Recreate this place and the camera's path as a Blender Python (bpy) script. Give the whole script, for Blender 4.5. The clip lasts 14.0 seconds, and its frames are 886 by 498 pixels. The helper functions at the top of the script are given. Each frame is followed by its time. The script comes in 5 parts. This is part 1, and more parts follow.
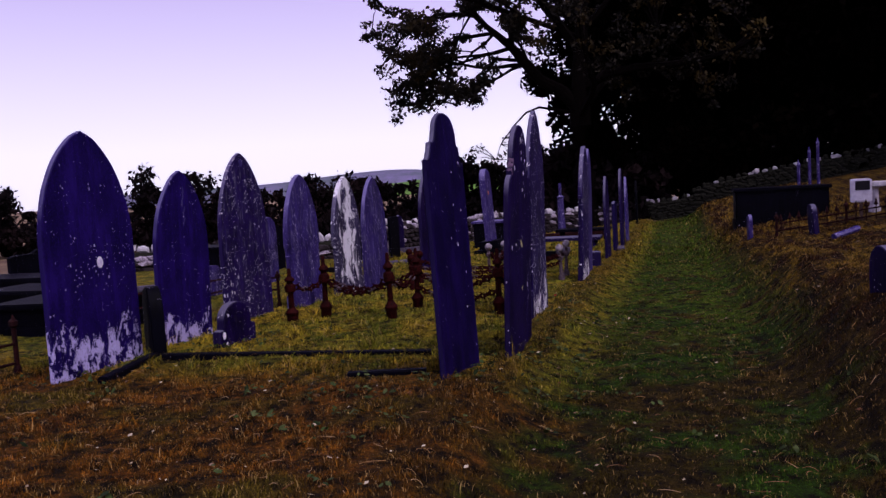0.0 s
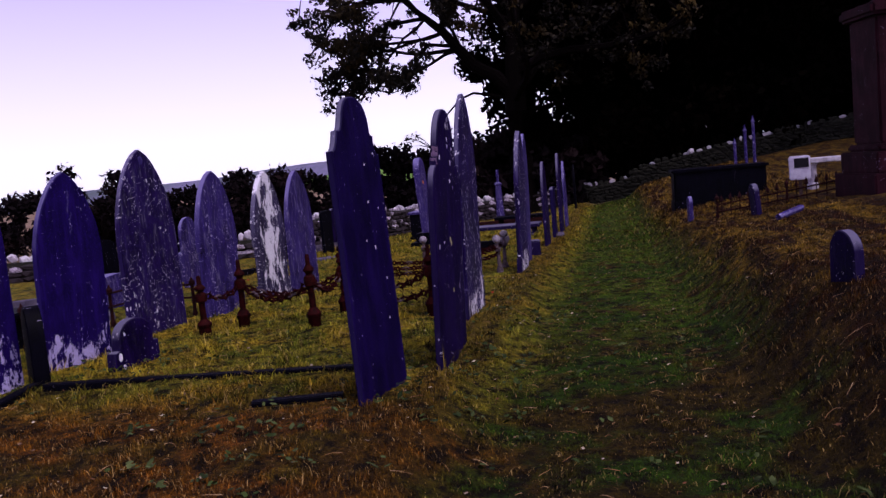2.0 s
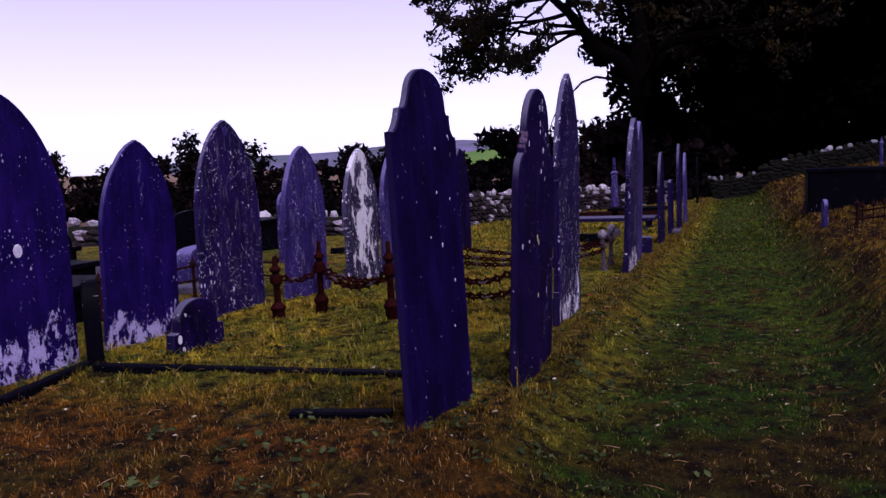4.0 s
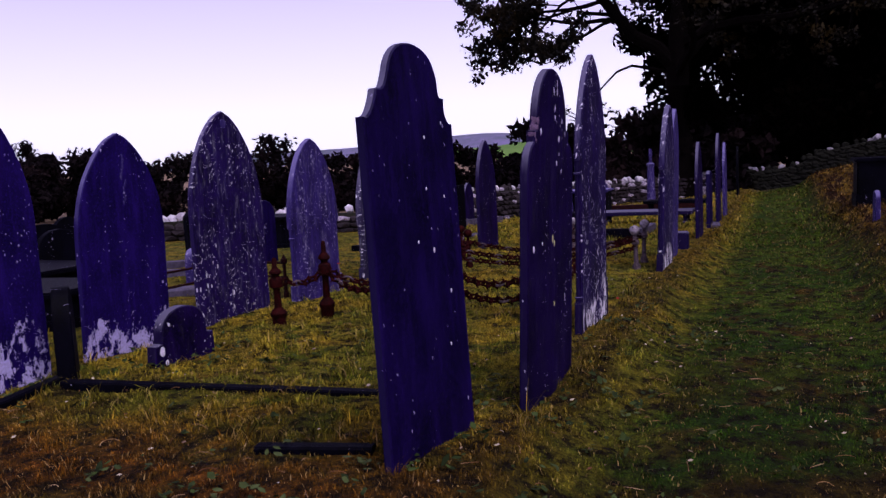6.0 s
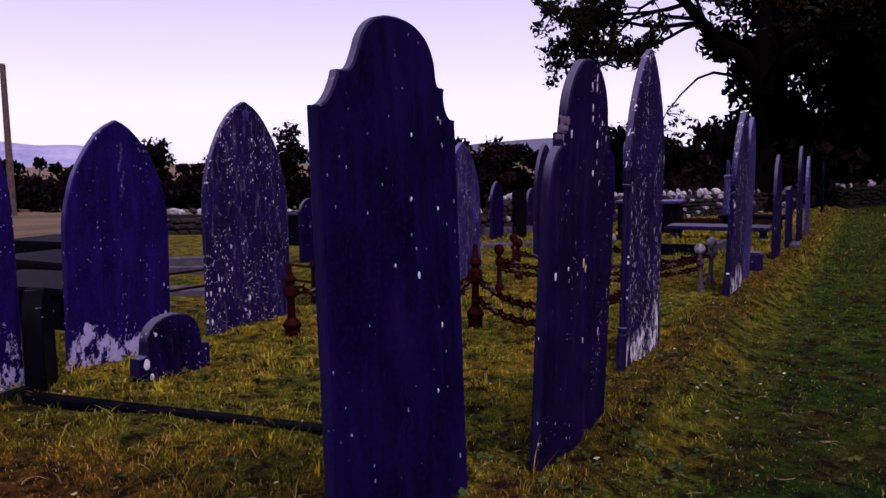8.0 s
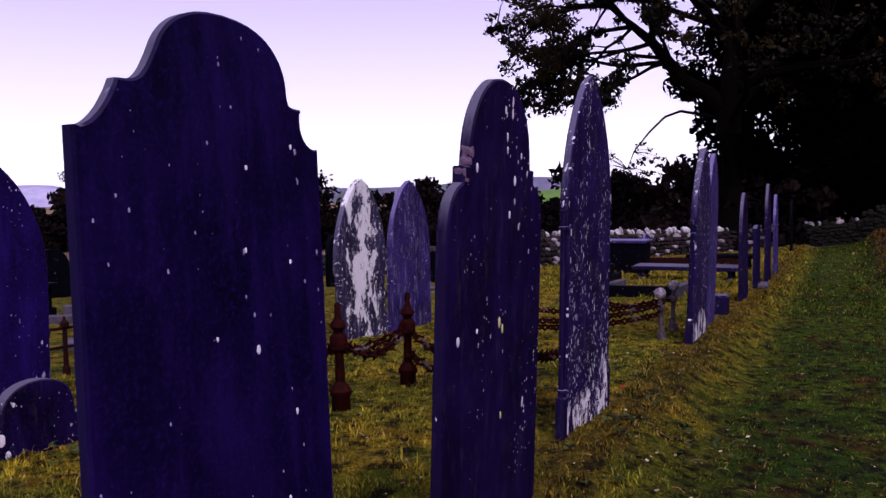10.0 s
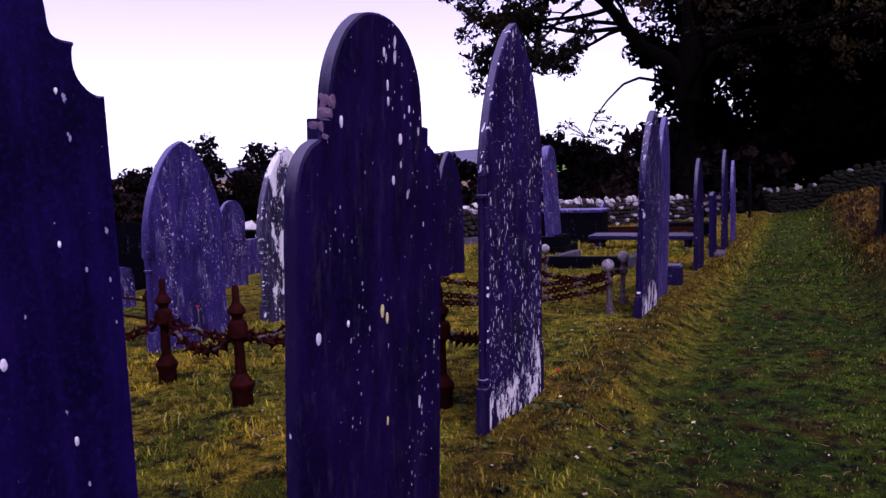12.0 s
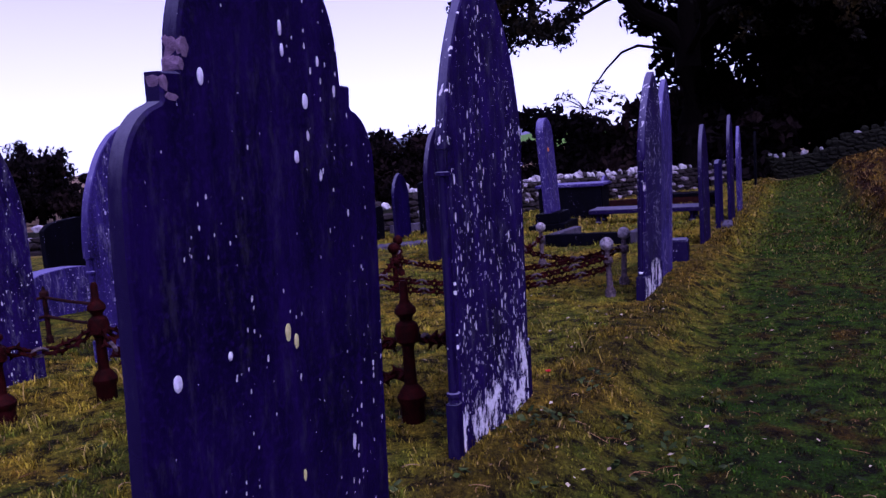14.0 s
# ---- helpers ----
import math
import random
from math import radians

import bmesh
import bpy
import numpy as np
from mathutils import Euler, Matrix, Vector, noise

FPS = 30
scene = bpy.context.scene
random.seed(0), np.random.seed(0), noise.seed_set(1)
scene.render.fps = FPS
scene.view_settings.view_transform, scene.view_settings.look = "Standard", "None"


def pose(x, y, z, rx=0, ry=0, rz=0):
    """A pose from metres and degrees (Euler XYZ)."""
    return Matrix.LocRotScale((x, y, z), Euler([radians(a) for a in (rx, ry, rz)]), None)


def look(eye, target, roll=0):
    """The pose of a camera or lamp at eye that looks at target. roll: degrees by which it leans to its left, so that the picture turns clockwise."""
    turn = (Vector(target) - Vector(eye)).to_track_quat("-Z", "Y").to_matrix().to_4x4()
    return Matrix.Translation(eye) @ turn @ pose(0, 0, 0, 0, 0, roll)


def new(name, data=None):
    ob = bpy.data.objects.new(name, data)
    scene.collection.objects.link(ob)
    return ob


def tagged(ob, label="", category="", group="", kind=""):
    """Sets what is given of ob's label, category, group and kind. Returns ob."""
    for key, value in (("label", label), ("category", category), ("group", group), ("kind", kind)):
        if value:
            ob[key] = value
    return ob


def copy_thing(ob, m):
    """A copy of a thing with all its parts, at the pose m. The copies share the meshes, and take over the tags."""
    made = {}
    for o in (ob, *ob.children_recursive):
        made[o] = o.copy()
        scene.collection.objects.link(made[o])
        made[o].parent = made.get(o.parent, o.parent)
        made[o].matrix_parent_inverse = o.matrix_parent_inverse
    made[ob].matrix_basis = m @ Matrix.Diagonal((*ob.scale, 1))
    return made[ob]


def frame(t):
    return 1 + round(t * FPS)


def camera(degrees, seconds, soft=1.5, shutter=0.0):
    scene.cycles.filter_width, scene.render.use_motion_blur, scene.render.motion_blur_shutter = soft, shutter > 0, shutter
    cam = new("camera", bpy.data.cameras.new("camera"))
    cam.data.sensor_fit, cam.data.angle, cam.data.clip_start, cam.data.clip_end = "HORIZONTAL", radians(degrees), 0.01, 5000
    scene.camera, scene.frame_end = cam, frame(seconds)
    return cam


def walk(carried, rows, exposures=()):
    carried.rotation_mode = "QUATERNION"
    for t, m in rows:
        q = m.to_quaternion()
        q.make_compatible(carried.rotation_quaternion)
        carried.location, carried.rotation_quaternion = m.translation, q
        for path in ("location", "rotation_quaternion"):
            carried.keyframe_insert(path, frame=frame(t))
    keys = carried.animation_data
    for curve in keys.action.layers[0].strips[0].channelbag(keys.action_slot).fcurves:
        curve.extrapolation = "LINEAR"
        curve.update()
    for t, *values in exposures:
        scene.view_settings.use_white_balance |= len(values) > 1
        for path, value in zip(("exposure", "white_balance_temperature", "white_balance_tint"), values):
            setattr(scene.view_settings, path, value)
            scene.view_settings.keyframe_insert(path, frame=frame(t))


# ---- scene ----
cam = camera(56.6, 14.0)
PATH = [
    (0, (0.018, 0.003, 1.417), (1.938, 0.542, 1.263), -3.5),
    (0.5, (0.252, 0.0, 1.359), (2.181, 0.495, 1.173), -4.1),
    (1, (0.468, 0.049, 1.38), (2.409, 0.465, 1.135), -3.8),
    (1.5, (0.674, 0.04, 1.426), (2.623, 0.451, 1.253), -5.3),
    (2, (0.866, 0.041, 1.435), (2.815, 0.445, 1.243), -5.4),
    (2.5, (1.061, 0.01, 1.382), (2.992, 0.493, 1.179), -5.8),
    (3, (1.287, -0.025, 1.447), (3.182, 0.579, 1.243), -3.5),
    (5.5, (2.303, 0.02, 1.456), (4.154, 0.742, 1.23), -3.0),
    (6, (2.494, 0.018, 1.427), (4.332, 0.772, 1.199), -3.1),
    (6.5, (2.737, 0.004, 1.404), (4.545, 0.826, 1.17), -1.8),
    (7, (2.992, -0.001, 1.445), (4.756, 0.919, 1.243), 0.8),
    (7.5, (3.209, 0.011, 1.449), (4.955, 0.966, 1.251), 0.1),
    (8, (3.417, 0.019, 1.42), (5.184, 0.93, 1.202), -0.9),
    (8.5, (3.666, 0.065, 1.424), (5.464, 0.931, 1.286), -0.6),
    (11, (4.668, -0.029, 1.407), (6.47, 0.83, 1.29), -1.5),
    (11.5, (4.862, -0.024, 1.403), (6.662, 0.838, 1.281), -2.5),
    (12, (5.05, -0.045, 1.365), (6.879, 0.74, 1.171), -1.9),
    (12.5, (5.3, -0.009, 1.354), (7.158, 0.711, 1.184), -0.7),
    (13, (5.495, 0.027, 1.376), (7.345, 0.771, 1.215), -2.4),
    (13.5, (5.677, 0.043, 1.365), (7.507, 0.83, 1.187), -4.5),
    (14, (5.889, 0.055, 1.321), (7.707, 0.852, 1.078), -4.2),
]
walk(cam, [(t, look(eye, target, roll)) for t, eye, target, roll in PATH], exposures=[(0, -0.80, 5800, 33), (1.5, -0.68, 5800, 35), (3, -0.67, 5550, 35), (6.5, -0.73, 5650, 35), (8.5, -0.76, 5900, 30), (11, -0.44, 5850, 34), (12.5, -0.40, 5250, 47), (14, -0.58, 4850, 53)])

# ---------------------------------------------------------------- sky and light
world = bpy.data.worlds.new("world")
scene.world = world
world.use_nodes = True
wn, wl = world.node_tree.nodes, world.node_tree.links
wn.clear()
w_out = wn.new("ShaderNodeOutputWorld")
w_add = wn.new("ShaderNodeAddShader")
w_clear, w_cloud = wn.new("ShaderNodeBackground"), wn.new("ShaderNodeBackground")
w_sky = wn.new("ShaderNodeTexSky")
w_sky.sky_type, w_sky.sun_disc = "NISHITA", False
w_sky.sun_elevation, w_sky.sun_rotation = radians(59), radians(-146)
w_clear.inputs["Strength"].default_value = 0.02
w_geo, w_sep = wn.new("ShaderNodeTexCoord"), wn.new("ShaderNodeSeparateXYZ")
w_ramp = wn.new("ShaderNodeValToRGB")
w_ramp.color_ramp.elements[0].position, w_ramp.color_ramp.elements[0].color = 0.06, (1.0, 0.96, 1.0, 1)
w_ramp.color_ramp.elements[1].position, w_ramp.color_ramp.elements[1].color = 0.60, (0.15, 0.12, 0.23, 1)
w_mid = w_ramp.color_ramp.elements.new(0.22)
w_mid.color = (0.66, 0.57, 0.78, 1)
wl.new(w_geo.outputs["Generated"], w_sep.inputs[0])
wl.new(w_sep.outputs["Z"], w_ramp.inputs[0])
wl.new(w_ramp.outputs[0], w_cloud.inputs["Color"])
w_cloud.inputs["Strength"].default_value = 1.6
wl.new(w_sky.outputs[0], w_clear.inputs["Color"])
wl.new(w_clear.outputs[0], w_add.inputs[0])
wl.new(w_cloud.outputs[0], w_add.inputs[1])
wl.new(w_add.outputs[0], w_out.inputs[0])

sun = new("sun", bpy.data.lights.new("sun", "SUN"))
sun.data.energy, sun.data.angle, sun.data.color = 4.4, radians(50), (1.0, 0.92, 0.84)
sun.matrix_world = look((-6, -9, 18), (0, 0, 0))


# ---------------------------------------------------------------- materials
def material(name, rough=0.8, spec=0.3, metal=0.0):
    m = bpy.data.materials.new(name)
    m.use_nodes = True
    n = m.node_tree.nodes
    b = n["Principled BSDF"]
    b.inputs["Roughness"].default_value = rough
    b.inputs["Specular IOR Level"].default_value = spec
    b.inputs["Metallic"].default_value = metal
    return m, n, m.node_tree.links, b


def noise_node(n, l, vec, scale, detail=4.0, rough=0.6):
    t = n.new("ShaderNodeTexNoise")
    t.inputs["Scale"].default_value, t.inputs["Detail"].default_value = scale, detail
    t.inputs["Roughness"].default_value = rough
    l.new(vec, t.inputs["Vector"])
    return t.outputs["Fac"]


def ramp(n, l, fac, lo, hi, c0=(0, 0, 0), c1=(1, 1, 1)):
    r = n.new("ShaderNodeValToRGB")
    r.color_ramp.elements[0].position, r.color_ramp.elements[0].color = lo, (*c0, 1)
    r.color_ramp.elements[1].position, r.color_ramp.elements[1].color = hi, (*c1, 1)
    l.new(fac, r.inputs[0])
    return r.outputs[0]


def mix(n, l, fac, a, b, kind="MIX"):
    x = n.new("ShaderNodeMix")
    x.data_type, x.blend_type = "RGBA", kind
    for sock, v in ((x.inputs[0], fac), (x.inputs[6], a), (x.inputs[7], b)):
        if isinstance(v, (int, float)):
            sock.default_value = v
        elif isinstance(v, tuple):
            sock.default_value = (*v, 1)
        else:
            l.new(v, sock)
    return x.outputs[2]


def calc(n, l, op, a, b=0.0):
    x = n.new("ShaderNodeMath")
    x.operation = op
    for sock, v in ((x.inputs[0], a), (x.inputs[1], b)):
        if isinstance(v, (int, float)):
            sock.default_value = v
        else:
            l.new(v, sock)
    return x.outputs[0]


def bump(n, l, b, height, strength, distance):
    k = n.new("ShaderNodeBump")
    k.inputs["Strength"].default_value, k.inputs["Distance"].default_value = strength, distance
    l.new(height, k.inputs["Height"])
    l.new(k.outputs[0], b.inputs["Normal"])


def place_vec(n, l, stretch=(1, 1, 1)):
    """World position, so that neighbouring stones are never alike."""
    g, v = n.new("ShaderNodeNewGeometry"), n.new("ShaderNodeMapping")
    v.inputs["Scale"].default_value = stretch
    l.new(g.outputs["Position"], v.inputs["Vector"])
    return v.outputs[0]


def slate(name, base, spots=0.5, size=14.0, foot=0.0, patch=0.0, streak=0.0, lichen=(0.62, 0.56, 0.80), sawn=1.0, dash=0.68):
    """Slate with weathering streaks, lichen spots, and crust that climbs from the foot of the stone."""
    m, n, l, b = material(name, 0.8, 0.05)
    p = place_vec(n, l)
    cloud = noise_node(n, l, p, 2.3, 5)
    grain = noise_node(n, l, p, 60, 6, 0.7)
    runs = noise_node(n, l, place_vec(n, l, (5, 5, 0.8)), 1.9, 6, 0.7)
    dark, pale = tuple(c * 0.30 for c in base), tuple(min(1, c * 2.4 + 0.0015) for c in base)
    col = mix(n, l, ramp(n, l, cloud, 0.34, 0.66), dark, base)
    col = mix(n, l, calc(n, l, "MULTIPLY", ramp(n, l, runs, 0.47, 0.72), 0.5), col, pale)
    col = mix(n, l, calc(n, l, "MULTIPLY", ramp(n, l, grain, 0.5, 0.68), 0.55), col, pale)
    # the sawn edges are toned greyer than the dressed faces
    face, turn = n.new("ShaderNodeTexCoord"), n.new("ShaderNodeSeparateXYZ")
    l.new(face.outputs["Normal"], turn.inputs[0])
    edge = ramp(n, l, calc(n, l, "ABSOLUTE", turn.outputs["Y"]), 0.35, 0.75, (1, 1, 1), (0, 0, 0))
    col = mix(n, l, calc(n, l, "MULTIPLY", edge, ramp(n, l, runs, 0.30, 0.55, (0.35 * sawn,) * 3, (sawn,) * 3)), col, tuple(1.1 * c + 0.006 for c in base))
    # edges that face the sky are paled as if lit from above
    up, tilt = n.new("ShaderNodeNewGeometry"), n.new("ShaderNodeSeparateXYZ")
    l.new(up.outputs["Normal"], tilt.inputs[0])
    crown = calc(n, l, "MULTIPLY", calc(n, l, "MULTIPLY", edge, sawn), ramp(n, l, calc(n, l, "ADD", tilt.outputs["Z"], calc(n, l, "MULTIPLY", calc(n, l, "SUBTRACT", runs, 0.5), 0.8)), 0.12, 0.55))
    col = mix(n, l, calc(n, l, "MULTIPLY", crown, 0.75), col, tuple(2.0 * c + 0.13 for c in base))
    if streak:
        run2 = noise_node(n, l, place_vec(n, l, (7, 7, 1.7)), 2.6, 9, 0.8)
        col = mix(n, l, calc(n, l, "MULTIPLY", ramp(n, l, run2, 0.53, 0.64), streak), col, tuple(c * 0.45 for c in lichen))
    patchy = noise_node(n, l, place_vec(n, l, (3.2, 3.2, 1.0)), 1.7, 5, 0.65)
    mask = 0.0
    for scale, reach in ((size, 0.30), (size * 2.6, 0.36)):
        vor = n.new("ShaderNodeTexVoronoi")
        vor.inputs["Scale"].default_value = scale
        vor.voronoi_dimensions = "2D"
        flat, lift = n.new("ShaderNodeSeparateXYZ"), n.new("ShaderNodeCombineXYZ")
        l.new(place_vec(n, l, (1.2, 1.2, dash)), flat.inputs[0])
        l.new(calc(n, l, "ADD", flat.outputs["X"], flat.outputs["Y"]), lift.inputs[0])
        l.new(flat.outputs["Z"], lift.inputs[1])
        l.new(lift.outputs[0], vor.inputs["Vector"])
        pick = n.new("ShaderNodeSeparateColor")
        l.new(vor.outputs["Color"], pick.inputs[0])
        gate = calc(n, l, "SUBTRACT", calc(n, l, "ADD", pick.outputs[0], calc(n, l, "MULTIPLY", calc(n, l, "SUBTRACT", patchy, 0.5), 2.2)), 1 - spots)
        rad = calc(n, l, "MINIMUM", calc(n, l, "MULTIPLY", gate, reach), 0.26)
        wob = calc(n, l, "ADD", vor.outputs["Distance"], calc(n, l, "MULTIPLY", calc(n, l, "SUBTRACT", grain, 0.5), 0.25))
        mask = calc(n, l, "MAXIMUM", mask, calc(n, l, "GREATER_THAN", rad, wob))
    if foot or patch:
        tc = n.new("ShaderNodeTexCoord")
        s = n.new("ShaderNodeSeparateXYZ")
        l.new(tc.outputs["Object"], s.inputs[0])
        crust = noise_node(n, l, place_vec(n, l, (4.2, 4.2, 2.4)), 1.9, 9, 0.78)
    if foot:
        climb = calc(n, l, "MULTIPLY", calc(n, l, "SUBTRACT", foot, s.outputs["Z"]), 0.40)
        mask = calc(n, l, "MAXIMUM", mask, calc(n, l, "GREATER_THAN", calc(n, l, "ADD", crust, calc(n, l, "MINIMUM", climb, 0.062)), 0.572))
    if patch:
        mid = calc(n, l, "SUBTRACT", 0.035, calc(n, l, "ABSOLUTE", calc(n, l, "MULTIPLY", s.outputs["X"], 0.16)))
        broad = noise_node(n, l, place_vec(n, l, (3.0, 3.0, 1.7)), 1.5, 10, 0.74)
        mask = calc(n, l, "MAXIMUM", mask, calc(n, l, "GREATER_THAN", calc(n, l, "ADD", broad, calc(n, l, "MULTIPLY", mid, patch)), 0.505))
    tint = mix(n, l, ramp(n, l, grain, 0.35, 0.7), tuple(c * 0.62 for c in lichen), lichen)
    col = mix(n, l, mask, col, tint)
    l.new(col, b.inputs["Base Color"])
    l.new(ramp(n, l, grain, 0.2, 0.9, (0.5,) * 3, (0.82,) * 3), b.inputs["Roughness"])
    bump(n, l, b, calc(n, l, "ADD", calc(n, l, "ADD", grain, calc(n, l, "MULTIPLY", runs, 1.2)), calc(n, l, "MULTIPLY", mask, 0.5)), 0.45, 0.006)
    return m


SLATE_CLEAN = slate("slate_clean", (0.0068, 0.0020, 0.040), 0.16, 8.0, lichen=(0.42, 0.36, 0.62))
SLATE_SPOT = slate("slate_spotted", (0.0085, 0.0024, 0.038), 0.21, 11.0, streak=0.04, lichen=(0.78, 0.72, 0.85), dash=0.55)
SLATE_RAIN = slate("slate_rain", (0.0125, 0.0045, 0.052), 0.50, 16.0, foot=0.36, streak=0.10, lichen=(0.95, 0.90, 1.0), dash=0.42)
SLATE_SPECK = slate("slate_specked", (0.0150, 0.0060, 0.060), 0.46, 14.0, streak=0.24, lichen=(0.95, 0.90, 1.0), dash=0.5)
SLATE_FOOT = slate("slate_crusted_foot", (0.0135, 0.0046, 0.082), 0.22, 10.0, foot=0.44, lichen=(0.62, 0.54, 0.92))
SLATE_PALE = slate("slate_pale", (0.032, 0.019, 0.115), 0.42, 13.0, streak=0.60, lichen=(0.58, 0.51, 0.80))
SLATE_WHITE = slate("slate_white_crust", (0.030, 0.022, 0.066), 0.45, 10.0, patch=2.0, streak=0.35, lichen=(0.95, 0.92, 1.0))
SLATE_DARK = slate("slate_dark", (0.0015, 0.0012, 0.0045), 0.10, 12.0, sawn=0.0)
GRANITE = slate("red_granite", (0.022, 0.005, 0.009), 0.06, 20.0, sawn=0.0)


def simple(name, c0, c1, scale, rough=0.85, depth=0.01, strength=0.5, spec=0.25, metal=0.0, by_object=0.0, pale=None):
    m, n, l, b = material(name, rough, spec, metal)
    p = place_vec(n, l)
    a, f = noise_node(n, l, p, scale, 6, 0.65), noise_node(n, l, p, scale * 7, 4, 0.7)
    col = mix(n, l, ramp(n, l, calc(n, l, "ADD", calc(n, l, "MULTIPLY", a, 0.7), calc(n, l, "MULTIPLY", f, 0.3)), 0.36, 0.66), c0, c1)
    if by_object:
        o = n.new("ShaderNodeObjectInfo")
        col = mix(n, l, calc(n, l, "MULTIPLY", o.outputs["Random"], by_object), col, tuple(min(1, c * 1.8 + 0.02) for c in c1))
    if pale:
        # one stone in so many is painted pale, in place of sunlit tops
        o, g = n.new("ShaderNodeObjectInfo"), n.new("ShaderNodeNewGeometry")
        one = calc(n, l, "FRACT", calc(n, l, "ADD", o.outputs["Random"], g.outputs["Random Per Island"]))
        chosen = calc(n, l, "MULTIPLY", calc(n, l, "LESS_THAN", one, pale[0]), ramp(n, l, f, 0.42, 0.56))
        col = mix(n, l, chosen, col, pale[1])
    l.new(col, b.inputs["Base Color"])
    bump(n, l, b, calc(n, l, "ADD", a, f), strength, depth)
    return m


IRON = simple("rusted_iron", (0.005, 0.0008, 0.0010), (0.036, 0.0032, 0.0028), 16, 0.75, 0.004, 0.6, 0.06)
IRON_SPOT = simple("spotted_iron", (0.005, 0.002, 0.002), (0.17, 0.12, 0.14), 34, 0.8, 0.004, 0.6)
IRON_PALE = simple("lichened_iron", (0.010, 0.005, 0.006), (0.60, 0.52, 0.60), 20, 0.8, 0.004, 0.6)
IRON_DARK = simple("dark_iron", (0.008, 0.003, 0.004), (0.04, 0.009, 0.008), 14, 0.75, 0.003, 0.5, 0.08)
CRUST = simple("pale_crust", (0.55, 0.48, 0.66), (0.9, 0.86, 0.95), 20, 0.9, 0.004)
RUBBLE = simple("wall_rubble", (0.006, 0.004, 0.005), (0.030, 0.020, 0.025), 5, 0.9, 0.02, 0.6, by_object=0.2, pale=(0.22, (0.55, 0.47, 0.58)))
COPING = simple("coping_stone", (0.14, 0.11, 0.15), (0.78, 0.70, 0.78), 4, 0.9, 0.02, 0.6, by_object=0.3)
WOOD = simple("weathered_wood", (0.05, 0.03, 0.03), (0.16, 0.10, 0.08), 7, 0.85, 0.004)
# darker copy of the rubble that holds the shade under the trees
RUBBLE_SHADE = simple("mossy_rubble", (0.004, 0.004, 0.002), (0.018, 0.018, 0.010), 5, 0.9, 0.02, 0.6, by_object=0.1)
# bark is near black so that the trunks look backlit
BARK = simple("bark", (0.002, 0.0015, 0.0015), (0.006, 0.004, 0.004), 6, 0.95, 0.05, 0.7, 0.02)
WHITE_BOX = simple("white_enamel", (0.55, 0.50, 0.62), (0.85, 0.82, 0.9), 9, 0.5, 0.002, 0.3)
PETAL = simple("red_petal", (0.45, 0.01, 0.01), (0.7, 0.03, 0.02), 30, 0.6, 0.001, 0.1)
STONE_GREY = simple("grey_kerb_stone", (0.018, 0.014, 0.028), (0.11, 0.09, 0.14), 6, 0.9, 0.006, by_object=0.15)
BLACK = simple("opening_shade", (0.006, 0.005, 0.008), (0.014, 0.012, 0.016), 10, 0.8, 0.002)


def leafy(name, a, bcol, c, scale=0.35, spec=0.12):
    m, n, l, b = material(name, 0.75, spec)
    g = n.new("ShaderNodeNewGeometry")
    o = n.new("ShaderNodeObjectInfo")
    col = mix(n, l, ramp(n, l, g.outputs["Random Per Island"], 0.15, 0.9), a, bcol)
    col = mix(n, l, ramp(n, l, noise_node(n, l, place_vec(n, l), scale, 3), 0.5, 0.68), col, c)
    l.new(col, b.inputs["Base Color"])
    return m


# oak, wood and hedge leaves hold deep shade in their near-black colour
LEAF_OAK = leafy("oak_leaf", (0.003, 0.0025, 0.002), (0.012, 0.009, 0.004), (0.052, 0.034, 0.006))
WEED = leafy("weed_leaf", (0.012, 0.020, 0.004), (0.040, 0.062, 0.012), (0.08, 0.10, 0.03), 5.0)
STRAW = leafy("dead_straw", (0.12, 0.045, 0.015), (0.30, 0.17, 0.06), (0.42, 0.28, 0.14), 4.0)
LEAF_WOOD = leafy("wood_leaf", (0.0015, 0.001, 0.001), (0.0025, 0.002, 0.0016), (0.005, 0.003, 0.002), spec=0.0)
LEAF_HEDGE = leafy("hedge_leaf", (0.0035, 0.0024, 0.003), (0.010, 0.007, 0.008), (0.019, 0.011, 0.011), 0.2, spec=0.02)


